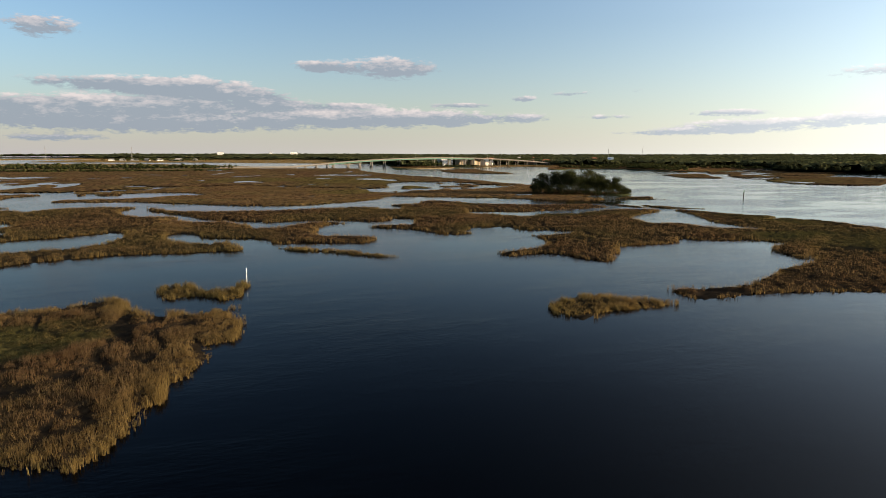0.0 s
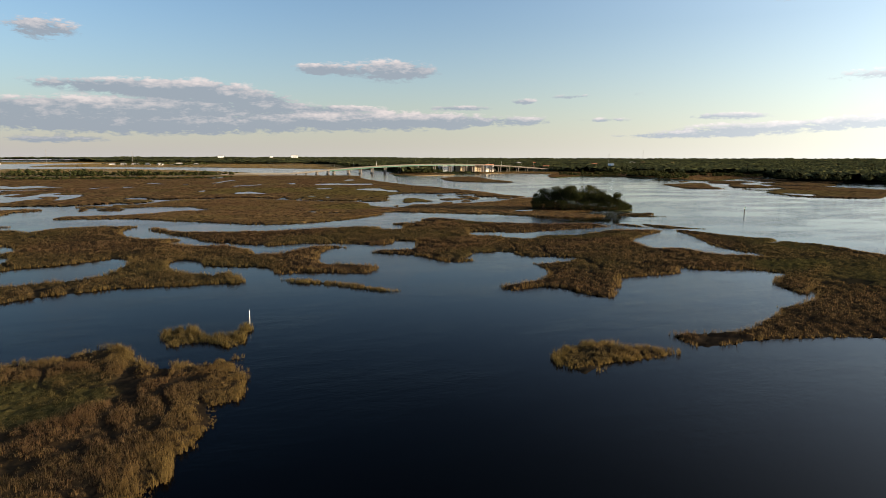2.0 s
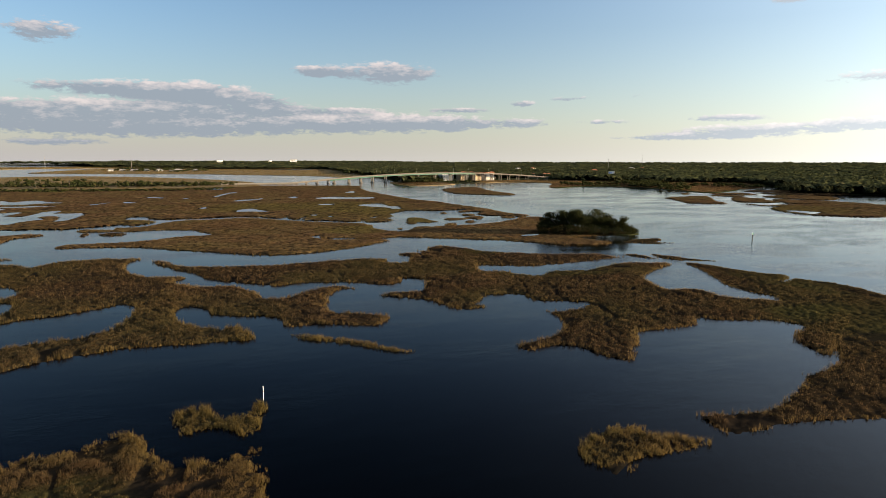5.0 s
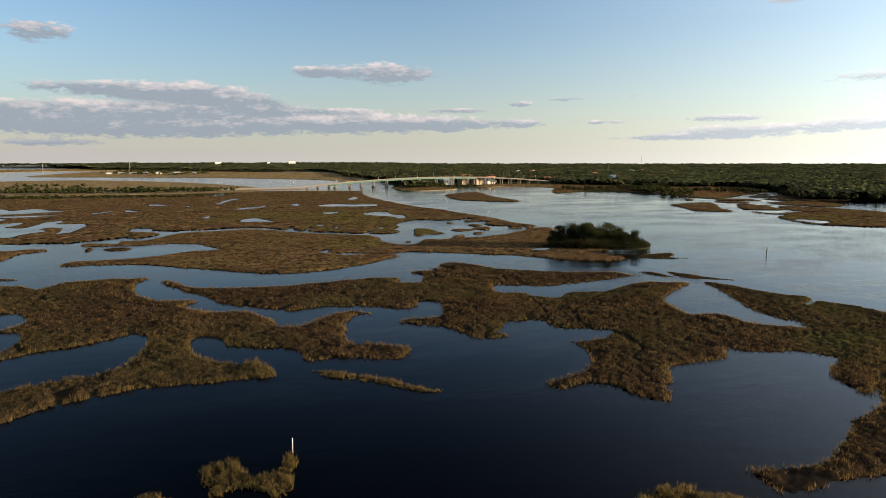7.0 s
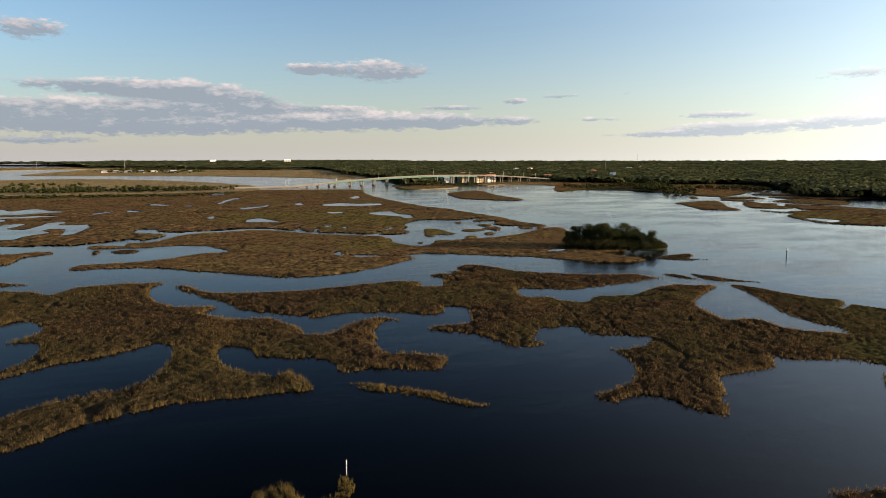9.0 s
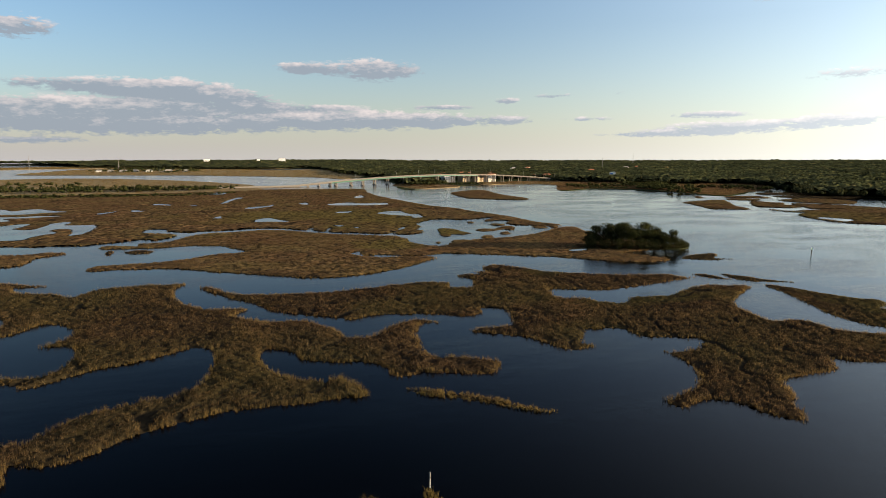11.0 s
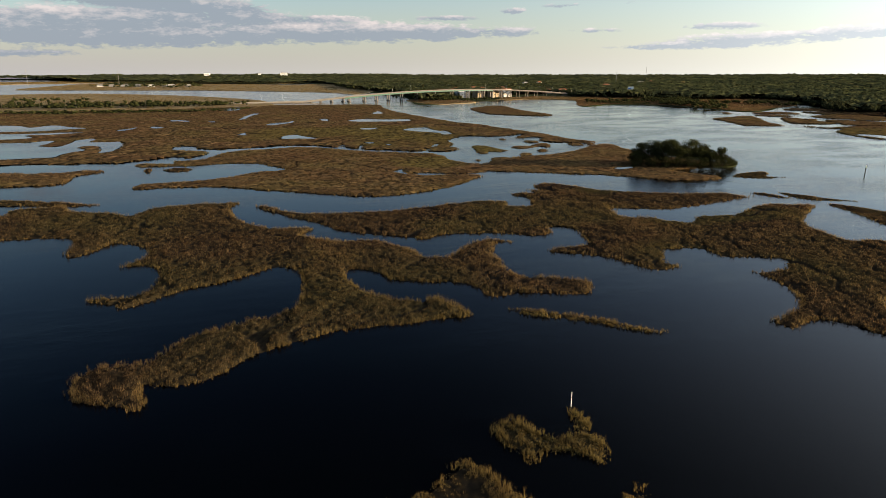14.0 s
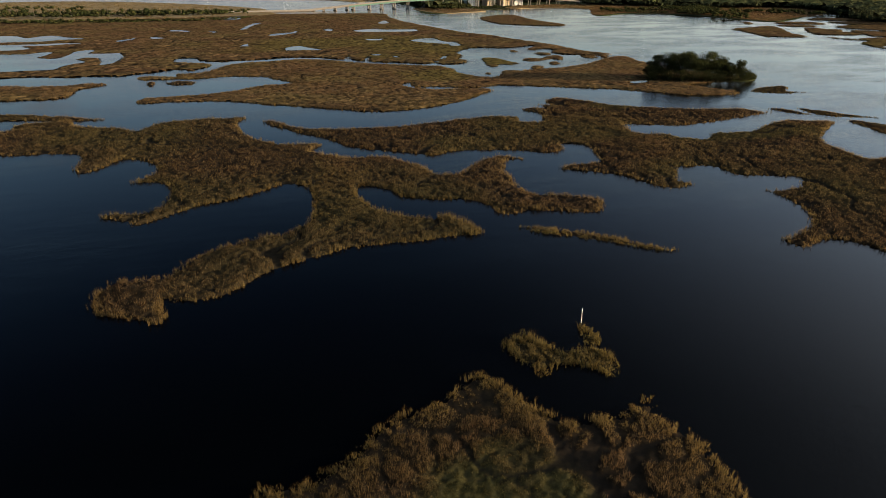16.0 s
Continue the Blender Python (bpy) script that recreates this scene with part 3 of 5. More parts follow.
pool([(-299, 759), (-224, 731), (-206, 705), (-194, 726), (-174, 699), (-159, 681), (-173, 675), (-189, 664), (-206, 665), (-267, 672)])
pool([(-249, 656), (-199, 642), (-181, 641), (-164, 644), (-152, 637), (-167, 630), (-175, 624), (-191, 625), (-180, 603), (-187, 597), (-230, 600)])
pool([(-230, 574), (-178, 566), (-165, 576), (-158, 570), (-160, 548), (-161, 541), (-152, 531), (-147, 536), (-145, 569), (-138, 583), (-133, 573), (-134, 557), (-119, 552), (-114, 554), (-109, 515), (-111, 494), (-117, 487), (-118, 503), (-123, 524), (-131, 530), (-135, 522), (-128, 506), (-133, 496), (-137, 489), (-139, 474), (-152, 473), (-194, 479)])
pool([(-29, 737), (-18, 805), (-9, 833), (-5, 821), (-14, 794), (-23, 743)])
pool([(-7, 662), (-1, 680), (16, 689), (21, 702), (18, 680), (-2, 657)])
pool([(48, 708), (56, 721), (57, 704), (52, 690)])
pool([(75, 690), (98, 705), (110, 692), (134, 688), (126, 662), (80, 672)])
pool([(-2, 550), (8, 560), (14, 544), (20, 528), (8, 531), (-3, 533)])
pool([(67, 597), (83, 599), (77, 587), (69, 587)])
pool([(120, 783), (136, 823), (134, 789), (124, 771)])
pool([(99, 573), (110, 586), (123, 587), (123, 558), (130, 550), (126, 526), (119, 523), (119, 538), (105, 559)])
pool([(-129, 653), (-121, 667), (-117, 678), (-118, 660), (-126, 643)])
pool([(-106, 680), (-100, 677), (-93, 662), (-101, 660)])
pool([(-95, 754), (-87, 755), (-75, 730), (-91, 737)])
pool([(-45, 905), (-35, 954), (-23, 964), (-26, 898), (-38, 890)])
pool([(49, 489), (55, 487), (51, 481)])
pool([(60, 474), (63, 473), (61, 466)])
pool([(-58, 724), (-52, 726), (-53, 707)])
pool([(-32, 580), (-27, 593), (-29, 571)])
pool([(416, 412), (426, 413), (430, 402), (426, 390), (412, 386), (414, 399)])
pool([(146, 331), (156, 331), (154, 327), (145, 326)])

land_count = 0


def marsh_island(what, ctrl, per_m2, blades, width, tall=1.5, bend=False, step=1.6, rough=0.35):
    """A low mud island and the grass that covers it. what: words for its label."""
    global land_count
    land_count += 1
    z = 0.06 + 0.006 * land_count
    o = shoreline(ctrl, step, rough)
    land_sheet("marsh_ground", o, -0.02 - 0.002 * land_count, M_MUD, label="dark wet mud of " + what)
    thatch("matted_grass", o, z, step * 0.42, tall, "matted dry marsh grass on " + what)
    tufts("marsh_grass", o, z, per_m2, blades, width, tall, bend, "dry brown and golden marsh grass on " + what, 0.0, mound_size(step))
    return o


# ---- water and land ----
bm = bmesh.new()
bmesh.ops.create_grid(bm, x_segments=24, y_segments=24, size=1.0, matrix=Matrix.Translation((0, 1750, 0)) @ Matrix.Diagonal((4900, 3250, 1, 1)))
part("water", bm, M_WATER, None, "dark brackish tidal water, ruffled by light wind", "structure")
bm = bmesh.new()
bmesh.ops.create_grid(bm, x_segments=2, y_segments=2, size=1.0, matrix=Matrix.Translation((0, 1750, -1.6)) @ Matrix.Diagonal((4900, 3250, 1, 1)))
part("ground", bm, M_MUD, None, "muddy bed below the tidal water", "structure")

# smooth margins in the lee of the river banks
for lee in ([(210, 425), (206, 446), (200, 472), (201, 502), (199, 530), (192, 574), (186, 617), (175, 652), (170, 696), (164, 767), (154, 730), (161, 665), (165, 625), (177, 593), (183, 553), (190, 512), (193, 486), (193, 459), (200, 437)],
            [(165, 268), (175, 256), (185, 236), (190, 216), (191, 196), (176, 186), (178, 207), (174, 227), (165, 246), (159, 259)]):
    land_sheet("calm_water", shoreline(lee, 3.0, 0.8), 0.012, M_CALM, 0.3, "smooth sheltered water along the river bank")

marsh_island("the broad tidal point", [(-45, 109.5), (-39.5, 110), (-36, 111.5), (-33, 114), (-28.5, 117), (-22, 119), (-15.5, 122), (-10, 111), (-4, 109), (1.5, 110.5), (3, 110.5), (2, 106.5), (3.5, 104), (3.5, 98.5), (2.5, 93.5), (0, 92.5), (0.5, 88), (-1, 85), (-1.5, 81.5), (-3, 79), (-3, 76.5), (-3.5, 75), (-5, 73.5), (-5, 71), (-5.5, 69), (-5.5, 67), (-6.5, 65), (-7, 64.5), (-8, 63.5), (-9.5, 64), (-11.5, 65), (-15.5, 67), (-19.5, 66.5), (-30, 78.5)],
             14, 8, 0.026, 1.05, True, 1.2, 0.35)
marsh_island("the small islet with the white post", [(-9.5, 128.5), (-5, 129.5), (-4, 126.5), (-1.5, 123), (1.5, 124.5), (3.5, 129), (4.5, 127.5), (5, 125.5), (3.5, 121.5), (3.5, 118), (2.5, 117), (0.5, 116.5), (-1.5, 119.5), (-4.5, 121), (-7.5, 119.5), (-8, 122), (-9.5, 125)],
             18, 8, 0.026, 1.0, True, 1, 0.25)
marsh_island("the tapering islet", [(46.5, 95.5), (51, 100), (57, 101.5), (59.5, 101), (59, 98), (63, 96.5), (66.5, 93), (66, 93), (61, 92), (55, 92), (49.5, 89), (47.5, 88), (47, 90.5)],
             18, 8, 0.026, 1.0, True, 1, 0.25)
marsh_island("the narrow bar of grass", [(12.5, 169.5), (16.5, 167), (21.5, 164), (27.5, 158.5), (32, 153), (35, 149), (36, 149), (33.5, 149), (29, 152.5), (25.5, 157), (19, 162), (14, 165.5)],
             12, 8, 0.036, 0.9, True, 1, 0.2)
marsh_island("the long curved arm", [(-26.5, 213.5), (-19.5, 224.5), (-10.5, 222), (-11.5, 209.5), (-14.5, 208), (-16, 203.5), (-16, 195), (-11.5, 186), (-4, 180.5), (-0.5, 181.5), (3.5, 172), (2, 168), (-2.5, 169.5), (-10, 169), (-21, 170), (-30, 168), (-39, 164), (-45.5, 158.5), (-50, 156.5), (-53.5, 156.5), (-57, 158.5), (-57.5, 155), (-56.5, 152.5), (-57.5, 150), (-63, 154), (-66.5, 156), (-68.5, 161), (-67.5, 165.5), (-65, 167.5), (-58, 167.5), (-56, 170.5), (-51.5, 175.5), (-46.5, 179), (-41, 181), (-35.5, 181.5), (-30, 187.5), (-27.5, 200.5)],
             5.0, 8, 0.05, 1.3, False, 1.4, 0.4)
marsh_island("the hooked arm", [(-20.5, 240.5), (-14.5, 236.5), (-0.5, 232), (6, 217.5), (6.5, 212.5), (12.5, 210.5), (24, 221), (30.5, 223.5), (35, 219.5), (36.5, 218.5), (30.5, 218.5), (25.5, 206.5), (23.5, 194.5), (26, 188), (33.5, 184), (38.5, 179.5), (36, 175.5), (32.5, 172), (24, 175.5), (18.5, 178), (13.5, 177), (11, 178.5), (11.5, 183), (7.5, 189.5), (1, 192), (-6.5, 197), (-8.5, 203.5), (-13.5, 207.5), (-18.5, 214.5), (-23, 224)],
             4.8, 8, 0.052, 1.25, False, 1.4, 0.4)
marsh_island("the wide western lobe", [(-146.5, 306.5), (-131.5, 309.5), (-120.5, 306), (-117.5, 308), (-116.5, 317), (-101.5, 316.5), (-97.5, 308), (-82.5, 300), (-75.5, 293.5), (-68, 305), (-46, 304.5), (-39, 304.5), (-43, 292.5), (-37.5, 269), (-29, 258.5), (-18, 254.5), (-22, 246), (-14.5, 237.5), (-11, 220), (-20, 203), (-27, 207.5), (-28.5, 213), (-32.5, 215.5), (-37, 213), (-41.5, 210), (-46.5, 206.5), (-53, 205), (-58.5, 201), (-63.5, 197), (-66.5, 196), (-68.5, 199.5), (-75, 204), (-72, 205.5), (-64.5, 204.5), (-61, 209), (-60.5, 221), (-63, 227), (-67.5, 229), (-73, 228), (-73, 227), (-68, 231.5), (-65, 239.5), (-68, 248), (-75, 255), (-78.5, 248.5), (-83, 243), (-86.5, 245.5), (-86.5, 257), (-90, 265.5), (-101.5, 269), (-111, 271), (-138.5, 285)],
             3.8, 7, 0.062, 1.25, False, 1.6, 0.4)
marsh_island("the middle marsh", [(-33.5, 296), (-28.5, 292), (-21.5, 279.5), (-8.5, 273.5), (7.5, 271), (22.5, 273), (39, 276), (51, 276.5), (57.5, 272.5), (55.5, 264.5), (63, 261.5), (70, 277), (66.5, 282), (67.5, 287), (74, 286.5), (79, 286), (93, 285.5), (94.5, 262.5), (88, 246.5), (86, 235.5), (95.5, 229.5), (92, 219), (75.5, 200.5), (65.5, 186.5), (67, 182.5), (60.5, 181), (56.5, 184.5), (54.5, 194), (49, 199), (41, 206), (47, 208.5), (54.5, 208.5), (59, 217.5), (60.5, 228.5), (54.5, 230.5), (52, 224), (46, 223.5), (37, 229), (27, 232), (19.5, 232.5), (11.5, 230), (6, 235), (-3, 242), (-10.5, 249), (-14.5, 259), (-24, 273.5), (-31, 287)],
             3.8, 7, 0.062, 1.2, False, 1.6, 0.45)
marsh_island("the northern side of the creek", [(77, 292.5), (80.5, 289.5), (85, 300.5), (91.5, 303), (97.5, 298), (106.5, 281), (119, 271.5), (134, 262.5), (148, 259), (153.5, 250), (156.5, 249.5), (138.5, 245.5), (120, 242), (105, 242), (91, 249.5), (81, 245), (75, 262)],
             3.2, 6, 0.075, 1.1, False, 1.6, 0.4)
marsh_island("the marsh round the eastern cove", [(77, 231), (86.5, 233), (102.5, 221), (110.5, 227), (124, 226), (138.5, 232.5), (151, 236), (158, 231), (163.5, 228), (149.5, 218.5), (137, 207.5), (132, 194), (131.5, 187), (138.5, 185.5), (141, 181), (141, 172.5), (151, 164), (162, 150.5), (121, 120), (121.5, 128), (128, 135), (134.5, 139.5), (131.5, 146.5), (120.5, 150), (115.5, 154), (111.5, 149.5), (106, 147.5), (98, 147.5), (92, 147), (87, 139), (84, 137), (80.5, 131.5), (77, 129), (74, 134.5), (72, 140.5), (67.5, 143), (60.5, 142), (59.5, 146.5), (61.5, 146.5), (73.5, 152.5), (79, 160), (81, 173), (81.5, 172), (91, 172), (97.5, 179), (92, 182), (83.5, 186), (82.5, 195), (72, 198.5), (70.5, 209.5)],
             4.4, 7, 0.055, 1.1, False, 1.6, 0.45)
marsh_island("the marsh along the river", [(170.5, 227.5), (176.5, 221.5), (179, 212.5), (182.5, 201), (187.5, 194), (177.5, 186), (186.5, 188.5), (192, 173), (190, 154.5), (202, 115), (202.5, 80), (145.5, 60.5), (119, 72.5), (104.5, 89.5), (86, 94), (74, 94), (71, 95), (71, 100.5), (72.5, 102), (84, 100.5), (92, 103.5), (101.5, 108), (105, 111.5), (118.5, 116), (132.5, 131.5), (147, 148.5), (153.5, 167), (155.5, 167.5), (153, 184), (164.5, 208.5)],
             4.6, 6, 0.05, 0.95, False, 1.8, 0.45)
marsh_island("the thin river spit", [(161, 256), (166, 252), (167, 243), (169, 241.5), (163.5, 243.5), (161, 249.5)],
             2.16, 6, 0.119, 0.702, False, 1.5, 0.3)
marsh_island("the thin river spit", [(172, 252.5), (177, 245), (180, 237), (186.5, 229.5), (186.5, 228), (175.5, 233), (170, 241)],
             2.16, 6, 0.119, 0.624, False, 1.5, 0.3)
marsh_island("the islet by the channel", [(-179, 427), (-153, 420), (-136, 410), (-122, 410), (-113, 412), (-101, 409), (-112, 394), (-112, 378), (-119, 370), (-139, 373), (-165, 388)],
             1.1, 7, 0.16, 1.2, False, 2.7, 0.5)
marsh_island("the low bar by the channel", [(-140, 343), (-116, 335), (-109, 330), (-89, 317), (-87, 317), (-100, 318), (-113, 324), (-136, 330)],
             1.4, 7, 0.14, 1.1, False, 2, 0.4)
marsh_island("the islet beyond the knoll", [(194, 296.5), (210, 297), (200, 285), (207.5, 280.5), (195, 281.5), (184, 289.5)],
             1.35, 6, 0.17, 0.78, False, 1.8, 0.4)

# the broad far marsh in two overlapping halves, and the land south of its winding creek
marsh_island("the marsh across the channel", [(-89, 424), (-86, 430), (-71, 424), (-70, 433), (-59, 436), (-51, 449), (-45, 462), (-37, 470), (-28, 473), (-3, 478), (11, 473), (24, 460), (36, 446), (52, 434), (70, 421), (77, 413), (72, 386), (57, 373), (45, 366), (41, 365), (36, 361), (38, 352), (49, 341), (60, 340), (72, 333), (66, 325), (51, 311), (39, 304), (18, 298), (5, 301), (-8, 312), (-30, 329), (-46, 342), (-71, 348), (-80, 347), (-82, 352), (-79, 360), (-59, 362), (-42, 368), (-29, 379), (-15, 382), (-14, 388), (-20, 397), (-29, 411), (-43, 416), (-59, 413), (-69, 415), (-86, 418)],
             1.9, 7, 0.11, 0.9, False, 2.4, 0.6)
marsh_island("the marsh round the wooded knoll", [(43, 367), (56, 382), (70, 421), (78, 403), (76, 391), (84, 370), (90, 369), (98, 379), (111, 384), (125, 390), (138, 390), (153, 396), (172, 408), (190, 422), (206, 425), (201, 404), (197, 373), (206, 342), (213, 323), (208, 316), (192, 317), (169, 315), (172, 303), (178, 293), (175, 287), (167, 285), (157, 288), (146, 295), (137, 306), (128, 316), (116, 323), (105, 331), (92, 338), (79, 344), (72, 341), (61, 344), (51, 350), (41, 352), (40, 357)],
             1.9, 7, 0.11, 0.9, False, 2.4, 0.6)
marsh_island("the far marsh", [(-189, 452), (-144, 447), (-130, 441), (-117, 441), (-97, 434), (-92, 441), (-85, 443), (-77, 451), (-69, 450), (-64, 443), (-60, 450), (-55, 462), (-53, 470), (-62, 480), (-73, 489), (-76, 497), (-74, 509), (-68, 510), (-63, 505), (-62, 495), (-58, 488), (-47, 483), (-41, 487), (-28, 486), (-14, 489), (-6, 502), (14, 661), (30, 989), (-24, 979), (-96, 964), (-164, 964), (-289, 963), (-407, 975)],
             0.13, 7, 0.3, 0.9, False, 4, 1.2)
marsh_island("the far marsh beside the river", [(-13, 489), (-11, 500), (-10, 492), (-3, 492), (12, 486), (26, 470), (31, 485), (34, 495), (33, 484), (30, 469), (38, 458), (42, 473), (44, 476), (40, 454), (54, 445), (73, 432), (87, 456), (94, 468), (95, 464), (87, 450), (77, 434), (86, 424), (101, 438), (97, 446), (106, 464), (110, 486), (131, 509), (148, 498), (178, 506), (158, 481), (175, 484), (179, 478), (170, 464), (175, 450), (196, 432), (204, 443), (197, 467), (197, 494), (195, 520), (187, 563), (181, 604), (170, 638), (165, 680), (159, 748), (155, 828), (162, 907), (167, 968), (104, 993), (15, 995), (-7, 655)],
             0.16, 7, 0.28, 0.85, False, 4, 1.0)
# muddy islets in the broad pool beside the knoll's marsh
marsh_island("the green islet in the pool", [(112, 447), (118, 449), (122, 444), (124, 423), (125, 416), (118, 412), (111, 415), (107, 407), (102, 406), (105, 423)],
             0.6, 6, 0.22, 0.45, False, 2.2, 0.5)
marsh_island("a muddy islet in the broad pool", [(134, 432), (143, 439), (147, 434), (159, 445), (166, 446), (166, 438), (158, 423), (153, 429), (145, 425), (136, 423)],
             0.6, 6, 0.22, 0.7, False, 2.2, 0.5)
marsh_island("a muddy islet in the broad pool", [(100, 385), (105, 389), (112, 386), (110, 379), (99, 378)],
             0.6, 6, 0.22, 0.7, False, 2.2, 0.5)
marsh_island("a muddy islet in the broad pool", [(143, 412), (149, 417), (150, 413), (147, 405), (141, 404)],
             0.6, 6, 0.22, 0.7, False, 2.2, 0.5)
marsh_island("a muddy islet in the broad pool", [(179, 437), (184, 439), (188, 434), (185, 427), (178, 427)],
             0.6, 6, 0.22, 0.7, False, 2.2, 0.5)
marsh_island("a muddy islet in the broad pool", [(191, 434), (196, 436), (195, 429), (189, 424)],
             0.6, 6, 0.22, 0.7, False, 2.2, 0.5)
marsh_island("a muddy islet in the broad pool", [(157, 461), (163, 463), (167, 457), (163, 450), (157, 451)],
             0.6, 6, 0.22, 0.7, False, 2.2, 0.5)
marsh_island("a muddy islet in the broad pool", [(122, 396), (129, 402), (132, 398), (125, 390)],
             0.6, 6, 0.22, 0.7, False, 2.2, 0.5)
marsh_island("a muddy islet in the broad pool", [(146, 481), (151, 484), (151, 475), (145, 471)],
             0.6, 6, 0.22, 0.7, False, 2.2, 0.5)
marsh_island("a muddy islet in the broad pool", [(89, 382), (92, 386), (93, 383), (90, 378)],
             0.6, 6, 0.22, 0.7, False, 2.2, 0.5)
marsh_island("a tiny islet in the channel", [(-83, 403), (-81, 411), (-79, 400), (-80, 391)],
             1.6, 6, 0.12, 0.9, False, 1.8, 0.4)
marsh_island("a narrow bar in the channel", [(-74, 402), (-69, 406), (-61, 402), (-62, 396), (-70, 396)],
             1.6, 6, 0.12, 0.9, False, 1.8, 0.4)
# islands and bars in the river
marsh_island("a low river island", [(432, 587), (471, 599), (498, 598), (451, 531), (434, 496), (414, 503), (404, 514), (428, 572)],
             0.28, 6, 0.33, 0.7, False, 3.5, 0.7)
marsh_island("a low river bar", [(508, 657), (521, 663), (512, 644), (495, 634)],
             0.28, 6, 0.33, 0.7, False, 3.5, 0.7)
marsh_island("a low river bar", [(540, 644), (559, 648), (584, 639), (575, 609), (537, 627)],
             0.28, 6, 0.33, 0.7, False, 3.5, 0.7)
marsh_island("a low river bar", [(522, 619), (534, 614), (546, 594), (529, 582), (509, 604)],
             0.28, 6, 0.33, 0.7, False, 3.5, 0.7)
marsh_island("a low river island", [(505, 568), (516, 573), (519, 554), (526, 543), (506, 526), (507, 503), (480, 498), (464, 519)],
             0.28, 6, 0.33, 0.7, False, 3.5, 0.7)
marsh_island("a low river bar", [(554, 577), (606, 587), (622, 551), (595, 516), (564, 512), (548, 551)],
             0.28, 6, 0.33, 0.7, False, 3.5, 0.7)
marsh_island("a low river bar", [(527, 534), (552, 509), (558, 484), (560, 448), (527, 441), (525, 465), (494, 480), (504, 504)],
             0.28, 6, 0.33, 0.7, False, 3.5, 0.7)
marsh_island("a low river island", [(449, 490), (453, 469), (483, 471), (512, 466), (539, 459), (561, 429), (445, 354), (415, 369), (405, 383), (410, 410), (426, 439), (452, 455), (443, 466)],
             0.28, 6, 0.33, 0.7, False, 3.5, 0.7)
marsh_island("a low river bar", [(629, 683), (654, 687), (683, 669), (677, 639), (644, 643), (619, 664)],
             0.28, 6, 0.33, 0.7, False, 3.5, 0.7)
marsh_island("a low river bar", [(602, 632), (631, 632), (658, 616), (694, 585), (648, 571), (606, 594)],
             0.28, 6, 0.33, 0.7, False, 3.5, 0.7)
marsh_island("the long river island", [(258, 827), (283, 860), (315, 886), (327, 873), (312, 793), (309, 745), (308, 696), (292, 682), (267, 701), (245, 735)],
             0.28, 6, 0.33, 0.7, False, 3.5, 0.7)

# ---- mainland and far banks ----
mainland = shoreline([(1380, 345), (985, 475), (725, 565), (655, 625), (740, 705), (780, 785), (635, 700), (555, 655), (545, 705), (545, 795), (485, 850), (425, 825), (520, 970), (500, 1025), (445, 1050), (405, 1040), (320, 1010), (240, 930), (230, 985), (265, 1145), (280, 1380), (235, 1705), (295, 2150), (275, 2685), (200, 3175), (0, 3675), (-320, 4210), (-1065, 4895), (-2635, 5710), (-4725, 6285), (-4850, 4940), (4850, 4940), (4850, -1400), (2500, -1400), (1500, 200)], 14, 2.0)
land_sheet("mainland", mainland, 0.35, M_WOODFLOOR, label="wooded mainland shore with dark leaf litter")
bank = shoreline([(430, 840), (495, 865), (555, 805), (555, 715), (560, 665), (645, 710), (745, 765), (850, 910), (765, 995), (685, 1055), (585, 1095), (505, 980)], 8, 1.2)
land_sheet("marsh_field", bank, 0.5, M_TURF, label="tan marsh field along the wooded shore")
tufts("marsh_grass", bank, 0.5, 0.14, 6, 0.55, 1.3, False, "tan grass on the field along the wooded shore", -0.3)
bank = shoreline([(-750, 1125), (-295, 985), (5, 975), (25, 1065), (5, 1200), (-130, 1445), (-315, 1625), (-435, 1635), (-550, 1555), (-1110, 1670)], 10, 1.5)
land_sheet("marsh_field", bank, 0.5, M_MEADOW, label="tan marsh flats behind the causeway")
tufts("marsh_grass", bank, 0.5, 0.028, 6, 0.7, 1.0, False, "tan grass on the flats behind the causeway", 0.45)
bank = shoreline([(245, 1080), (240, 985), (250, 945), (285, 955), (330, 985), (340, 1055), (315, 1100), (285, 1135)], 6, 1.0)
land_sheet("marsh_field", bank, 0.55, M_MEADOW, label="pale grass spit below the bridge")
tufts("marsh_grass", bank, 0.55, 0.3, 6, 0.45, 0.8, False, "pale grass on the spit below the bridge")
bank = shoreline([(515, 955), (495, 1020), (440, 1045), (395, 1035), (410, 1100), (485, 1135), (565, 1145), (640, 1100), (710, 1060), (680, 1015), (605, 1045)], 8, 1.0)
land_sheet("marsh_field", bank, 0.5, M_MEADOW, label="tan grass strip along the shore beyond the bridge")
tufts("marsh_grass", bank, 0.5, 0.2, 6, 0.5, 1.2, False, "tan grass along the shore beyond the bridge", 0.2)
bank = shoreline([(-1335, 3060), (-820, 3330), (-530, 3525), (-5, 3275), (260, 2755), (160, 2610), (-345, 2970), (-675, 2875), (-940, 2690)], 25, 3.0)
land_sheet("marsh_field", bank, 0.5, M_MEADOW, label="pale tan marsh flats before the far woods")
tufts("marsh_grass", bank, 0.5, 0.012, 6, 2.4, 2.0, False, "tan grass on the flats before the far woods", 0.5)
bank = shoreline([(-558, 2014), (-565, 2259), (-553, 2483), (-517, 2754), (-325, 2780), (28, 2510), (177, 2343), (310, 2438), (384, 2159), (310, 1600), (220, 1388), (179, 1520), (47, 1662), (-114, 1802), (-295, 1878), (-436, 1937)], 14, 2.0)
land_sheet("marsh_field", bank, 0.5, M_MEADOW, label="pale tan marsh flats across the far water")
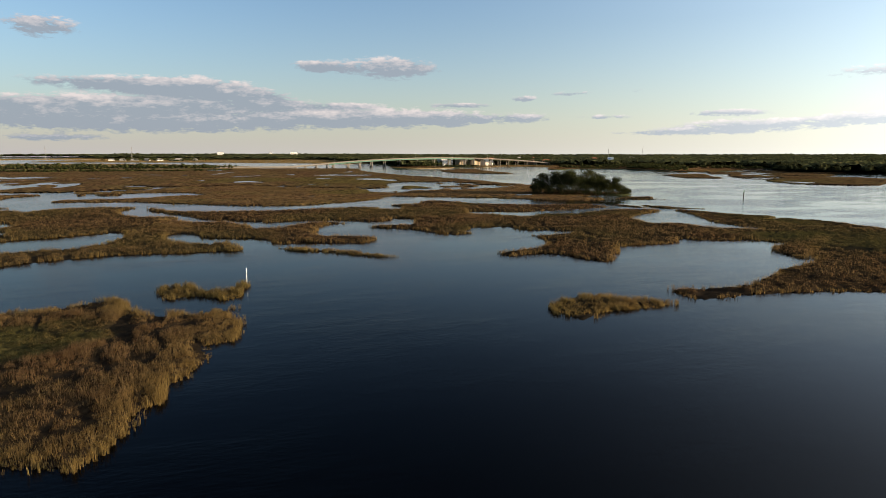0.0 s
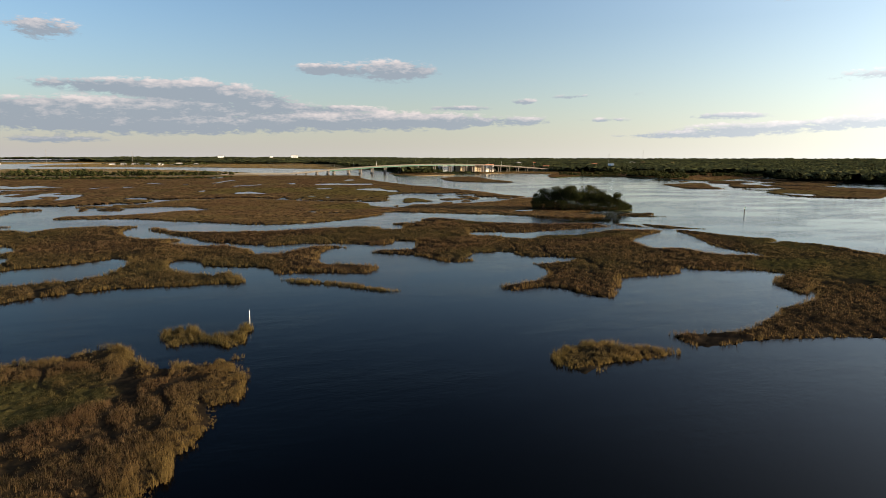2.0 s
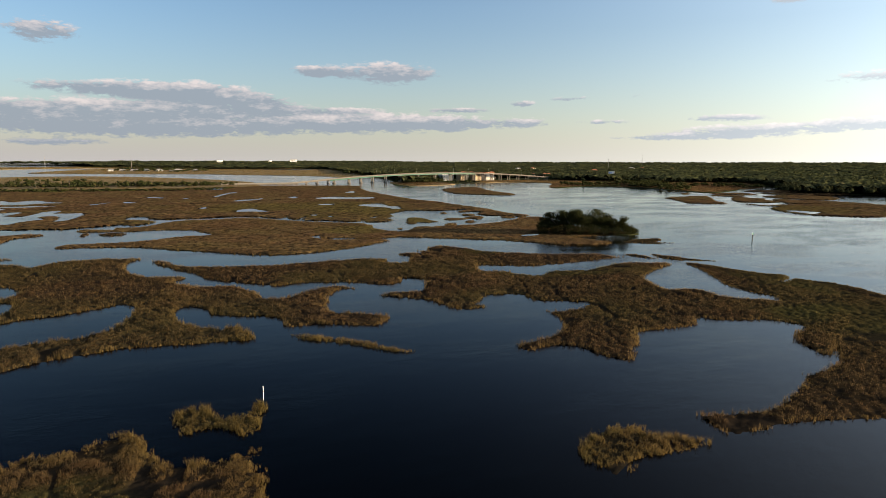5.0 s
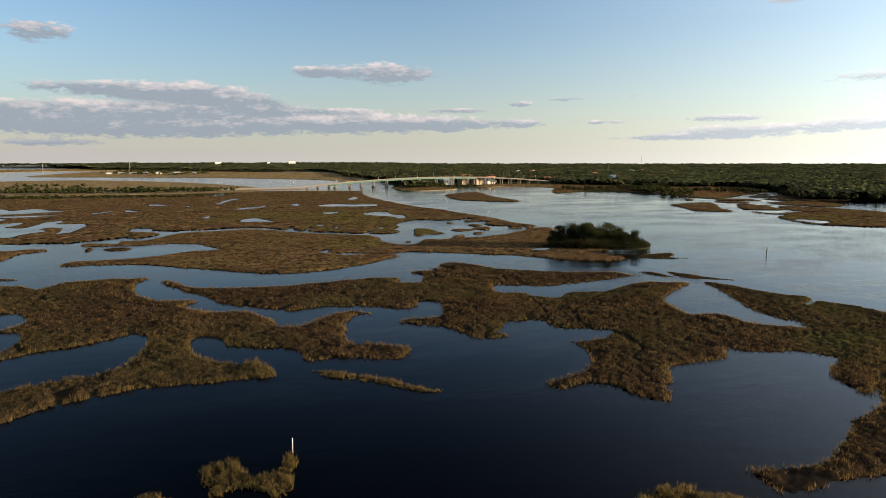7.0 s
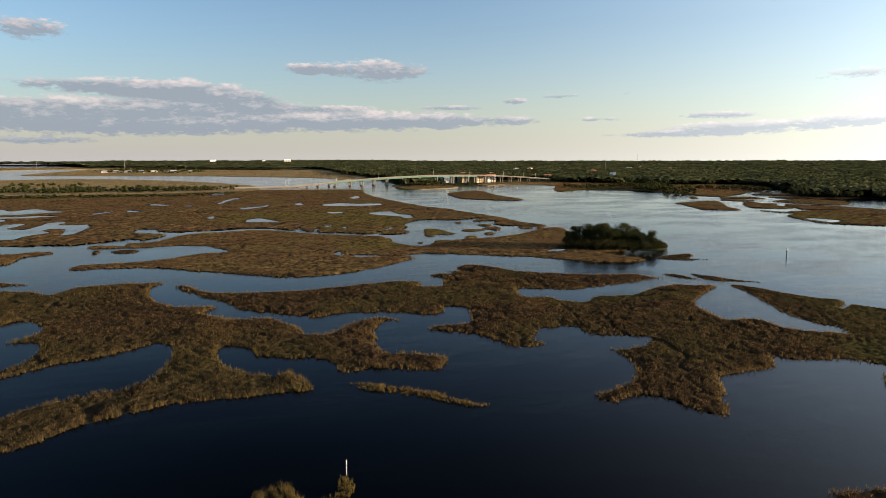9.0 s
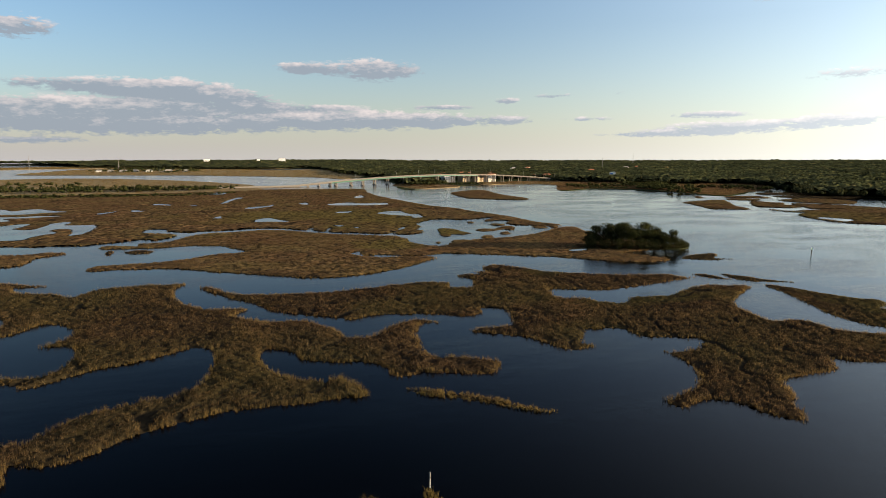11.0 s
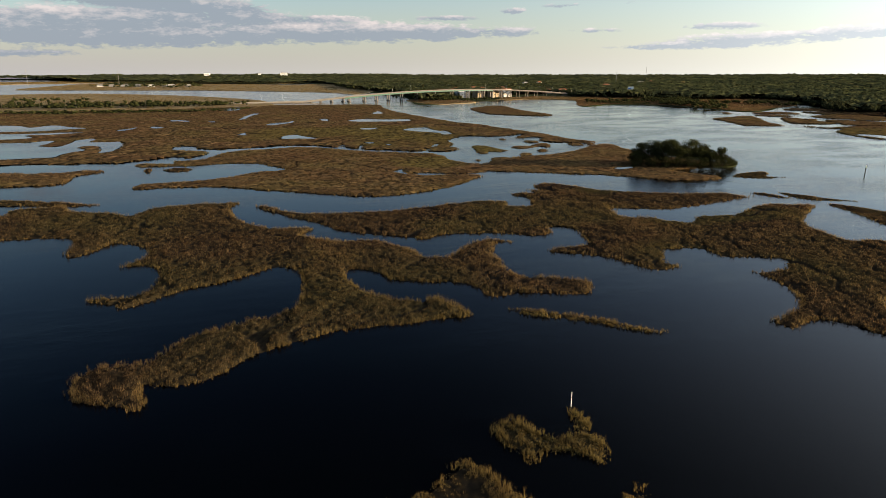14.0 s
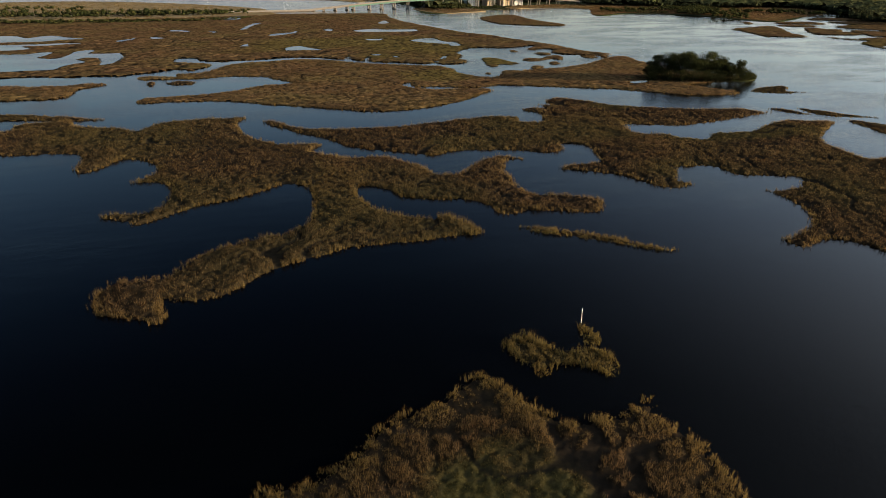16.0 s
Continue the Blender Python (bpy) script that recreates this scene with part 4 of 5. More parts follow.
tufts("marsh_grass", bank, 0.5, 0.015, 6, 1.2, 1.1, False, "tan grass on the flats across the far water", 0.5)


def crowns(name, x, y, tall, wide, mat, label, leaves, vary=1.0, parent=None):
    """Many tree crowns as ragged masses: a lumpy core and loose leaf clumps round it."""
    n = len(x)
    h = tall * np.clip(np.exp(rng.normal(0, 0.18 * vary, n)) * (1 + 0.25 * vary * field(x, y, 70, 41)), 0.5, 1.6)
    w = wide * np.clip(np.exp(rng.normal(0, 0.3, n)), 0.5, 1.7)
    z0 = np.full(n, 0.3)
    # core: a squashed ball with shaken corners
    if leaves > 30:
        g = (1 + 5 ** 0.5) / 2
        core_p = np.array([(-1, g, 0), (1, g, 0), (-1, -g, 0), (1, -g, 0), (0, -1, g), (0, 1, g), (0, -1, -g), (0, 1, -g), (g, 0, -1), (g, 0, 1), (-g, 0, -1), (-g, 0, 1)]) / (1 + g * g) ** 0.5
        core_t = np.array([(0, 11, 5), (0, 5, 1), (0, 1, 7), (0, 7, 10), (0, 10, 11), (1, 5, 9), (5, 11, 4), (11, 10, 2), (10, 7, 6), (7, 1, 8),
                           (3, 9, 4), (3, 4, 2), (3, 2, 6), (3, 6, 8), (3, 8, 9), (4, 9, 5), (2, 4, 11), (6, 2, 10), (8, 6, 7), (9, 8, 1)])
    else:
        core_p = np.array([(1, 0, 0), (0, 1, 0), (-1, 0, 0), (0, -1, 0), (0, 0, 1), (0, 0, -1)], float)
        core_t = np.array([(0, 1, 4), (1, 2, 4), (2, 3, 4), (3, 0, 4), (1, 0, 5), (2, 1, 5), (3, 2, 5), (0, 3, 5)])
    m = len(core_p)
    v = core_p[None] * rng.uniform(0.4, 0.72, (n, m, 1)) * np.stack([w * 0.5, w * 0.5, h * 0.44], 1)[:, None, :]
    v += np.stack([x, y, z0 + h * 0.52], 1)[:, None, :]
    f = (core_t[None] + (np.arange(n) * m)[:, None, None]).reshape(-1, 3)
    core_v, core_f = v.reshape(-1, 3), f
    # clumps
    k = n * leaves
    rep = np.repeat(np.arange(n), leaves)
    dirs = rng.normal(0, 1, (k, 3))
    dirs /= np.linalg.norm(dirs, axis=1)[:, None]
    dirs[:, 2] = np.abs(dirs[:, 2]) * 1.1 - 0.35
    rad = rng.uniform(0.7, 1.08, k)[:, None]
    lobes = 1 + 0.25 * np.sin(dirs[:, :1] * 5 + rep[:, None] * 1.7) * np.cos(dirs[:, 1:2] * 4 + rep[:, None])
    c = np.stack([x[rep], y[rep], z0[rep] + h[rep] * 0.55], 1) + dirs * rad * lobes * np.stack([w[rep] * 0.5, w[rep] * 0.5, h[rep] * 0.45], 1)
    size = (np.minimum(w, h)[rep] * rng.uniform(0.07, 0.17, k) * math.sqrt(26 / leaves))[:, None]
    tri = rng.normal(0, 1, (k, 3, 3))
    tri /= np.linalg.norm(tri, axis=2)[:, :, None]
    lv = (c[:, None, :] + tri * size[:, None, :]).reshape(-1, 3)
    lf = np.arange(k * 3).reshape(-1, 3) + len(core_v)
    return soup(name, np.concatenate([core_v, lv]), np.concatenate([core_f, lf]), mat, None, parent, label, "stuff")


def scatter(o, count, seed=0, clump=0.0, size=60.0):
    lo, hi = o.min(0), o.max(0)
    area = abs(np.sum(o[:, 0] * np.roll(o[:, 1], -1) - np.roll(o[:, 0], -1) * o[:, 1])) / 2
    count = int(count * (hi[0] - lo[0]) * (hi[1] - lo[1]) / max(area, 1.0))
    x, y = rng.uniform(lo[0], hi[0], count), rng.uniform(lo[1], hi[1], count)
    keep = inside(x, y, o)
    if clump:
        keep &= rng.random(count) < np.clip(1 - clump + clump * 2 * field(x, y, size, seed), 0, 1)
    return x[keep], y[keep]


def canopy(name, o, reach, tall, crown, label, arc=(-84, 84)):
    """The closed roof of a wood: a sheet of domed crowns, coarser with distance, that drops to the ground at its rim."""
    az = np.radians(np.arange(*arc, 0.21))
    r = [reach[0]]
    while r[-1] < reach[1]:
        r.append(r[-1] + 3.5 + r[-1] * 0.0022)
    gr, ga = np.meshgrid(np.array(r), az, indexing="ij")
    x, y = (np.sin(ga) * gr - 20).ravel(), (np.cos(ga) * gr + 40).ravel()
    x, y = x + rng.uniform(-1.2, 1.2, len(x)), y + rng.uniform(-1.2, 1.2, len(x))
    ok = inside(x, y, o)
    ok &= (np.abs(x) < 4860) & (y < 4930)
    z, tone = np.full(len(x), 0.2), np.zeros(len(x))
    for lap in (1.0, 1.7):
        size = np.where(gr.ravel() < 2000, crown, crown * 2.2) * lap
        cx, cy = np.floor(x / size), np.floor(y / size)
        for dx in (-1, 0, 1):
            for dy in (-1, 0, 1):
                u, v = cx + dx, cy + dy
                ra = np.modf(np.abs(np.sin(u * 12.9898 + v * 78.233 + lap)) * 43758.5453)[0]
                rb = np.modf(np.abs(np.sin(u * 39.346 + v * 11.135 + lap)) * 24634.6345)[0]
                rc = np.modf(ra * 91.7 + rb * 37.3)[0]
                d2 = ((x - (u + 0.15 + 0.7 * ra) * size) ** 2 + (y - (v + 0.15 + 0.7 * rb) * size) ** 2) / (size * 0.62) ** 2
                top = tall * (0.72 + 0.4 * rc + 0.12 * field(x, y, 90, 51)) * (1.0 if lap < 1.5 else 0.93)
                h = top * (1 - 0.55 * d2)
                tone = np.where(h > z, rc * 0.7 + 0.3 * rb, tone)
                z = np.maximum(z, h)
    z = np.maximum(z, tall * 0.35) * (1 + 1.25 * np.clip((gr.ravel() - 2500) / 2300, 0, 1)) + rng.normal(0, 0.9, len(x))
    # glades and roads between the trees
    open_ground = (field(x, y, 170, 52) + 0.6 * field(x, y, 60, 53) > 0.98) & (gr.ravel() < 2600)
    z = np.where(ok, np.where(open_ground, 2.5, z), 0.2)
    nr, na = len(r), len(az)
    idx = np.arange(nr * na).reshape(nr, na)
    a, b, c, d = idx[:-1, :-1].ravel(), idx[:-1, 1:].ravel(), idx[1:, 1:].ravel(), idx[1:, :-1].ravel()
    some = ok[a] & ok[b] & ok[c] & ok[d]
    f = np.concatenate([np.stack([a, c, b], 1)[some], np.stack([a, d, c], 1)[some]])
    used = np.zeros(nr * na, bool)
    used[f.ravel()] = True
    remap = np.cumsum(used) - 1
    ob = soup(name, np.stack([x, y, z], 1)[used], remap[f], M_CANOPY, {"tone": tone[used]}, None, label, "stuff")
    return tagged(ob, category="woods")


# woods on the mainland: closed canopy, with loose crowns over the nearer parts
near_wood, mid_wood = np.array([(1305, 330), (950, 465), (710, 555), (640, 610), (725, 695), (755, 745), (830, 895), (715, 940), (655, 1015), (610, 1060), (590, 1125), (715, 1355), (1210, 1525), (1855, 1385), (3305, 750)], float), np.array([(1795, 1340), (855, 1390), (690, 1250), (585, 1235), (485, 1210), (390, 1220), (320, 1075), (255, 1035), (280, 1190), (305, 1335), (300, 1530), (280, 1795), (315, 2230), (290, 2815), (210, 3265), (0, 3790), (-1105, 5090), (-3180, 6175), (-5030, 7585), (5995, 1660), (3140, 895)], float)
canopy("woodland", near_wood, (600, 2700), 11, 9, "dense dark green woods on the mainland shore")
canopy("woodland", mid_wood, (1000, 4880), 11, 9, "dark green woods that reach to the horizon")
far_wood = shoreline([(-1000, 4065), (-590, 3159), (-347, 2978), (31, 2620), (333, 2603), (409, 2289), (490, 2112), (637, 2346), (1225, 4673), (13, 4900), (-1347, 4900), (-2085, 4900)], 20, 5.0)
land_sheet("mainland", far_wood, 0.3, M_WOODFLOOR, label="wooded ground across the far water")
canopy("woodland", far_wood, (1900, 4880), 10, 10, "dark woods beyond the pale flats", (-34, 22))
front = far_wood[far_wood[:, 1] < 3300]
front = np.repeat(front, 4, 0) + rng.normal(0, 12, (len(front) * 4, 2)) - (0, 14)
tagged(crowns("woodland", front[:, 0], front[:, 1], 8, 13, M_PINE, "ragged trees on the edge of the woods beyond the flats", 14), category="woods")
canopy("distant_woods", mainland, (3500, 4880), 11, 9, "far dark line of woods that closes the horizon", (-84, 14))
wx, wy = scatter(near_wood, 4000, 21, 0.1)
near = wy + 0.4 * np.abs(wx) < 1750
tagged(crowns("woodland", wx[near], wy[near], 11, 9.5, M_PINE, "ragged tree crowns along the mainland shore", 34), category="woods")
rim = shoreline(near_wood, 7, 5.0)
rim = rim[np.hypot(rim[:, 0], rim[:, 1]) < 1500]
rim = np.repeat(rim, 2, 0) + rng.normal(0, 5, (len(rim) * 2, 2))
tagged(crowns("woodland", rim[:, 0], rim[:, 1], 9, 9, M_PINE, "lower trees on the edge of the mainland woods", 34), category="woods")
wx, wy = scatter(mid_wood, 12000, 22, 0.2, 150)
near = np.hypot(wx, wy) < 2600
tagged(crowns("woodland", wx[near], wy[near], 11, 10, M_PINE, "ragged tree crowns behind the bridge", 14), category="woods")
wx, wy = scatter(np.array([(655, 1190), (565, 1195), (485, 1210), (400, 1215), (325, 1070), (255, 1015), (260, 1120), (290, 1275), (280, 1455), (260, 1695), (290, 2070), (390, 2395), (685, 1975), (930, 1645)], float), 1300, 24, 0.15)
tagged(crowns("woodland", wx, wy, 11, 10, M_OAK, "dark trees along the shore behind the bridge", 34), category="woods")
wx, wy = scatter(np.array([(-2825, 5480), (-990, 4550), (-310, 4070), (0, 3565), (200, 3175), (275, 2685), (390, 2395), (570, 3395), (5, 4345), (-3325, 6450)], float), 1400, 25, 0.2, 200)
tagged(crowns("distant_woods", wx, wy, 15, 30, M_PINE, "low dark woods before the far tower blocks", 12, 0.6), category="woods")
# scrub on the causeway and the near shore
for label, ctrl, count, tall, wide in (
        ("dark scrub and trees along the causeway", [(-791, 1187), (-445, 1066), (-220, 979), (-200, 1011), (-101, 1000), (-11, 996), (-10, 1045), (-145, 1081), (-234, 1083), (-284, 1087), (-879, 1320)], 900, 7, 8),
        ("low dark scrub along the marsh edge", [(-448, 945), (-276, 909), (-156, 894), (-41, 872), (-41, 896), (-159, 918), (-289, 957), (-476, 1007)], 350, 3.2, 8),
        ("dark bushes on the wooded shore's point", [(473, 890), (533, 905), (579, 867), (539, 812), (553, 745), (565, 727), (652, 919), (630, 950), (543, 920), (497, 939)], 320, 6, 8),
        ("dark trees on the grassy spit below the bridge", [(261, 1121), (262, 1032), (286, 1002), (320, 1030), (347, 1087), (329, 1144), (297, 1184)], 130, 8, 8),
        ("low dark bushes before the waterside buildings", [(310, 1015), (325, 1015), (400, 1045), (415, 1095), (350, 1085)], 90, 3.5, 6),
        ("low scrub along the tan shore field", [(526, 983), (542, 913), (562, 867), (533, 825), (502, 854), (486, 916)], 170, 3.2, 6),
        ("dark bushes on the low point of the wooded shore", [(566, 847), (650, 934), (667, 927), (634, 838), (578, 717), (545, 690), (521, 725), (553, 801)], 260, 6, 8),
        ("scrub between the shore field and the woods", [(658, 848), (714, 807), (739, 728), (700, 698), (665, 757), (616, 793)], 150, 5, 8),
        ("scattered trees on the flats behind the causeway", [(-390, 1324), (-256, 1249), (-237, 1144), (-342, 1150)], 70, 7, 9),
        ("dark line of trees beside the causeway road", [(-218, 1086), (-64, 1076), (-6, 1109), (-8, 1037), (-98, 993), (-204, 1006), (-309, 1033), (-322, 1080)], 420, 4.5, 7),
        ("low dark scrub on the far marsh's edge", [(-286, 950), (-220, 925), (-119, 921), (-10, 945), (-11, 917), (-122, 888), (-211, 884), (-272, 903)], 330, 2.2, 7),
        ("trees round the houses across the far water", [(-452, 2392), (-330, 2121), (-124, 2000), (-98, 2160), (-132, 2629), (-421, 2759)], 420, 8, 13)):
    wx, wy = scatter(np.array(ctrl, float), count, 23, 0.35, 25)
    tagged(crowns("scrub", wx, wy, tall, wide, M_OAK, label, 36), category="scrub")


# ---- the wooded knoll ----
def oak_tree(place, height, spread, seed, label, leaves=6800, lean=0.0):
    """A spreading tree: forked trunk and limbs, and a crown of small leaf clumps on the limb ends."""
    r = np.random.default_rng(seed)
    tree = thing("tree", place, label, "tree", "trees on the knoll")
    bm = bmesh.new()
    fork = Vector((lean * height * 0.2, 0, height * r.uniform(0.18, 0.3)))
    tube(bm, (0, 0, -0.3), fork, height * 0.032, height * 0.024)
    ends = []
    for i in range(int(r.integers(5, 8))):
        a = i * 2.4 + r.uniform(-0.4, 0.4)
        mid = fork + Vector((math.cos(a), math.sin(a), 0)) * spread * r.uniform(0.12, 0.26) + Vector((lean * height * 0.2, 0, height * r.uniform(0.15, 0.3)))
        tube(bm, fork, mid, height * 0.018, height * 0.012, 6)
        for j in range(3):
            b = a + r.uniform(-1.1, 1.1)
            end = mid + Vector((math.cos(b), math.sin(b), 0)) * spread * r.uniform(0.1, 0.26) + Vector((0, 0, height * r.uniform(-0.16, 0.36)))
            end.z = min(end.z, height * 0.9)
            tube(bm, mid, end, height * 0.009, height * 0.004, 5)
            ends.append(end)
    part("trunk", bm, M_BARK, tree, "grey forked trunk and limbs")
    e = np.array([tuple(v) for v in ends])
    pick = r.integers(0, len(e), leaves)
    off = r.normal(0, 1, (leaves, 3))
    off *= (r.random(leaves) ** 0.4 / np.linalg.norm(off, axis=1))[:, None]
    c = e[pick] + off * np.array([spread * 0.22, spread * 0.22, height * 0.15]) * r.uniform(0.7, 1.2, (len(e), 1))[pick]
    c[:, 2] = np.clip(c[:, 2], height * 0.06, height * 1.02)
    tri = r.normal(0, 1, (leaves, 3, 3))
    tri /= np.linalg.norm(tri, axis=2)[:, :, None]
    v = (c[:, None, :] + tri * r.uniform(0.2, 0.48, (leaves, 1, 1))).reshape(-1, 3)
    soup("crown", v, np.arange(leaves * 3).reshape(-1, 3), M_OAK, None, tree, "dense dark green ragged crown", "")
    return tree


def bush(place, height, spread, seed, label, leaves=3000):
    r = np.random.default_rng(seed)
    shrub = thing("shrub", place, label, "shrub", "shrubs on the knoll")
    bm = bmesh.new()
    for i in range(5):
        a = i * 1.3 + r.uniform(-0.3, 0.3)
        tube(bm, (0, 0, -0.2), (math.cos(a) * spread * 0.3, math.sin(a) * spread * 0.3, height * r.uniform(0.5, 0.95)), 0.06, 0.02, 5)
    part("stem", bm, M_BARK, shrub)
    off = r.normal(0, 1, (leaves, 3))
    off /= np.linalg.norm(off, axis=1)[:, None]
    c = off * (r.random(leaves) ** 0.35)[:, None] * np.array([spread * 0.5, spread * 0.5, height * 0.5])
    c *= (1 + 0.3 * np.sin(off[:, :1] * 6 + seed) * np.cos(off[:, 1:2] * 5))
    c[:, 2] += height * 0.48
    c[:, 2] = np.maximum(c[:, 2], 0.05)
    tri = r.normal(0, 1, (leaves, 3, 3))
    tri /= np.linalg.norm(tri, axis=2)[:, :, None]
    v = (c[:, None, :] + tri * r.uniform(0.14, 0.34, (leaves, 1, 1))).reshape(-1, 3)
    soup("foliage", v, np.arange(leaves * 3).reshape(-1, 3), M_OAK, None, shrub, "dark green leaves", "")
    return shrub


knoll = shoreline([(152, 344), (158, 332), (168, 327), (180, 322), (192, 318), (203, 315), (212, 318), (208, 326), (196, 334), (182, 342), (166, 350)], 1.6, 0.4)
land_sheet("knoll_ground", knoll, 0.45, M_WOODFLOOR, 1.2, "dark leaf-littered ground of the wooded knoll")
for i, (x, y, h, w) in enumerate([(165, 336, 9.0, 9), (171, 336, 11.5, 10), (176, 330, 13.6, 12), (183, 329, 14.6, 13),
                                  (189, 326, 13.2, 11), (194, 323, 11.0, 9), (199, 321, 9.2, 8), (178, 338, 12.5, 11), (188, 334, 12.0, 10)]):
    oak_tree((x, y, 0.45), h, w * 1.35, 40 + i, "spreading dark green tree on the knoll, crown ragged by wind" if h > 11 else "lower dark green tree at the knoll's side")
for i, (x, y, h, w) in enumerate([(161, 334, 4.5, 5), (167, 330, 4.2, 5.5), (173, 327, 4.6, 5.5), (179, 325, 4.6, 5.5), (185, 322.5, 4.4, 5),
                                  (191, 320.5, 4.2, 5), (197, 318.5, 4.6, 5), (202, 318, 5.2, 5), (206, 318.5, 4.0, 4.5), (209, 319, 2.6, 3.5)]):
    bush((x - 1.2, y - 2.2, 0.3), h * 1.3, w * 1.45, 80 + i, "dense dark green shrub at the water's edge")


# ---- markers in the water ----
post = thing("marker_post", (4.4, 130.2, -0.6), "slim white weathered marker post beside the grass islet", "post")
bm = tube(bmesh.new(), (0, 0, 0), (0, 0, 2.15), 0.05, 0.05, 12)
part("lower_pole", bm, M_WHITE, post)
part("dark_band", tube(bmesh.new(), (0, 0, 2.15), (0, 0, 2.32), 0.053, 0.053, 12), M_DARKWOOD, post, "thin dark band")
part("upper_pole", tube(bmesh.new(), (0, 0, 2.32), (0, 0, 3.05), 0.05, 0.047, 12), M_WHITE, post)
part("cap", tube(bmesh.new(), (0, 0, 3.05), (0, 0, 3.12), 0.06, 0.02, 12), M_WHITE, post)


def beacon(place, h, label):
    b = thing("channel_marker", place, label, "channel marker", "channel markers")
    part("pile", tube(bmesh.new(), (0, 0, -1.0), (0, 0, h), 0.2, 0.17, 12), M_DARKWOOD, b, "dark tarred timber pile")
    for turn in (0, 90):
        bm = box(bmesh.new(), -0.45, 0.45, -0.24, -0.19, h - 1.0, h - 0.1, 0.01)
        bm.transform(pose(0, 0, 0, 0, 0, turn))
        board = part("board", bm, M_SIGNGREEN, b, "square board with a pale rim")
        bm = box(bmesh.new(), -0.3, 0.3, -0.25, -0.243, h - 0.85, h - 0.25)
        bm.transform(pose(0, 0, 0, 0, 0, turn))
        part("panel", bm, M_WHITE, board, "white weathered panel")
    part("cap", tube(bmesh.new(), (0, 0, h), (0, 0, h + 0.25), 0.21, 0.04, 12), M_STEEL, b)
    return b


beacon((249.5, 275, 0), 4.1, "tall dark channel marker standing in the open river")
beacon((349.6, 886.7, 0), 3.6, "small channel marker beside the long river island")
beacon((398, 905, 0), 3.0, "small channel marker in the river")


# ---- the high bridge ----
def deck_height(x):
    u = abs(x - 353)
    z = 15.5 - 0.000198 * u * u if u < 212 else 6.6 - 0.084 * (u - 212)
    return max(z, 1.5)


def on_bridge(x, side=0.0, z=0.0):
    return (x - 0.148 * side, 1067 + 0.15 * x + 0.989 * side, z)


def swept(bm, x0, x1, s0, s1, d0, d1, step=8.0):
    """A bar along the bridge: from side s0 to s1, from depth d0 to d1 over the deck."""
    n = max(2, int((x1 - x0) / step))
    ring = []
    for k in range(n + 1):
        x = x0 + (x1 - x0) * k / n
        z = deck_height(x)
        ring.append([bm.verts.new(on_bridge(x, s, z + d)) for s, d in ((s0, d0), (s1, d0), (s1, d1), (s0, d1))])
    for a, b in zip(ring, ring[1:]):
        for i in range(4):
            bm.faces.new((a[i], a[(i + 1) % 4], b[(i + 1) % 4], b[i]))
    bm.faces.new(ring[0][::-1])
    bm.faces.new(ring[-1])
    bmesh.ops.recalc_face_normals(bm, faces=bm.faces)
    return bm


bridge = thing("bridge", (0, 0, 0), "long high road bridge with green steel girders on concrete piers", "bridge")
part("deck", swept(bmesh.new(), -40, 700, -6.5, 6.5, -0.45, 0.0), M_CONCRETE, bridge, "pale concrete deck")
part("roadway", swept(bmesh.new(), -40, 700, -5.6, 5.6, 0.004, 0.06), M_ASPHALT, bridge, "dark asphalt roadway")
for s in (-6.5, 6.1):
    part("parapet", swept(bmesh.new(), -40, 700, s, s + 0.4, 0.0, 0.85), M_CONCRETE, bridge, "sunlit concrete parapet")
for x0, x1 in ((142, 242), (242.5, 362), (362.5, 418)):
    for s in (-5.6, -2.0, 1.6, 5.0):
        part("girder", swept(bmesh.new(), x0, x1, s, s + 0.5, -2.4, -0.45), M_GIRDER, bridge, "deep green steel girder")
for x0, x1 in ((-38, 141.5), (418.5, 695)):
    for s in (-5.4, -1.8, 1.4, 4.8):
        part("girder", swept(bmesh.new(), x0, x1, s, s + 0.6, -1.3, -0.45), M_CONCRETE, bridge, "low concrete girder")


def pier(x, deep, wide):
    z = deck_height(x) - deep
    cx, cy, _ = on_bridge(x)
    p = new("pier")
    p.parent = bridge
    p.matrix_world = pose(cx, cy, 0, 0, 0, math.degrees(math.atan(0.15)))
    if z > 3.5:
        for s in (-4.0, 4.0):
            part("column", box(bmesh.new(), -wide * 0.5, wide * 0.5, s - wide * 0.5, s + wide * 0.5, -1.5, z - 1.2, 0.12), M_CONCRETE, p)
        part("footing", box(bmesh.new(), -wide, wide, -6.6, 6.6, -1.5, 1.1, 0.15), M_CONCRETE, p, "low concrete footing at the water")
    else:
        for s in (-5.0, -1.7, 1.7, 5.0):
            part("pile", box(bmesh.new(), -0.35, 0.35, s - 0.35, s + 0.35, -1.5, z - 0.9, 0.05), M_CONCRETE, p)
    part("cap", box(bmesh.new(), -wide * 0.6, wide * 0.6, -6.2, 6.2, z - 1.2, z, 0.12), M_CONCRETE, p, "concrete cap beam")


for x in (-28, -14, 0, 14, 28, 42, 57, 72, 87, 103, 121, 140, 437, 456, 475, 494, 515, 536, 558, 581, 604, 630, 655, 680):
    pier(x, 1.3, 1.2)
for x in (150, 176, 197, 218, 242, 269, 303, 337, 369, 400, 418):
    pier(x, 2.4, 1.7)


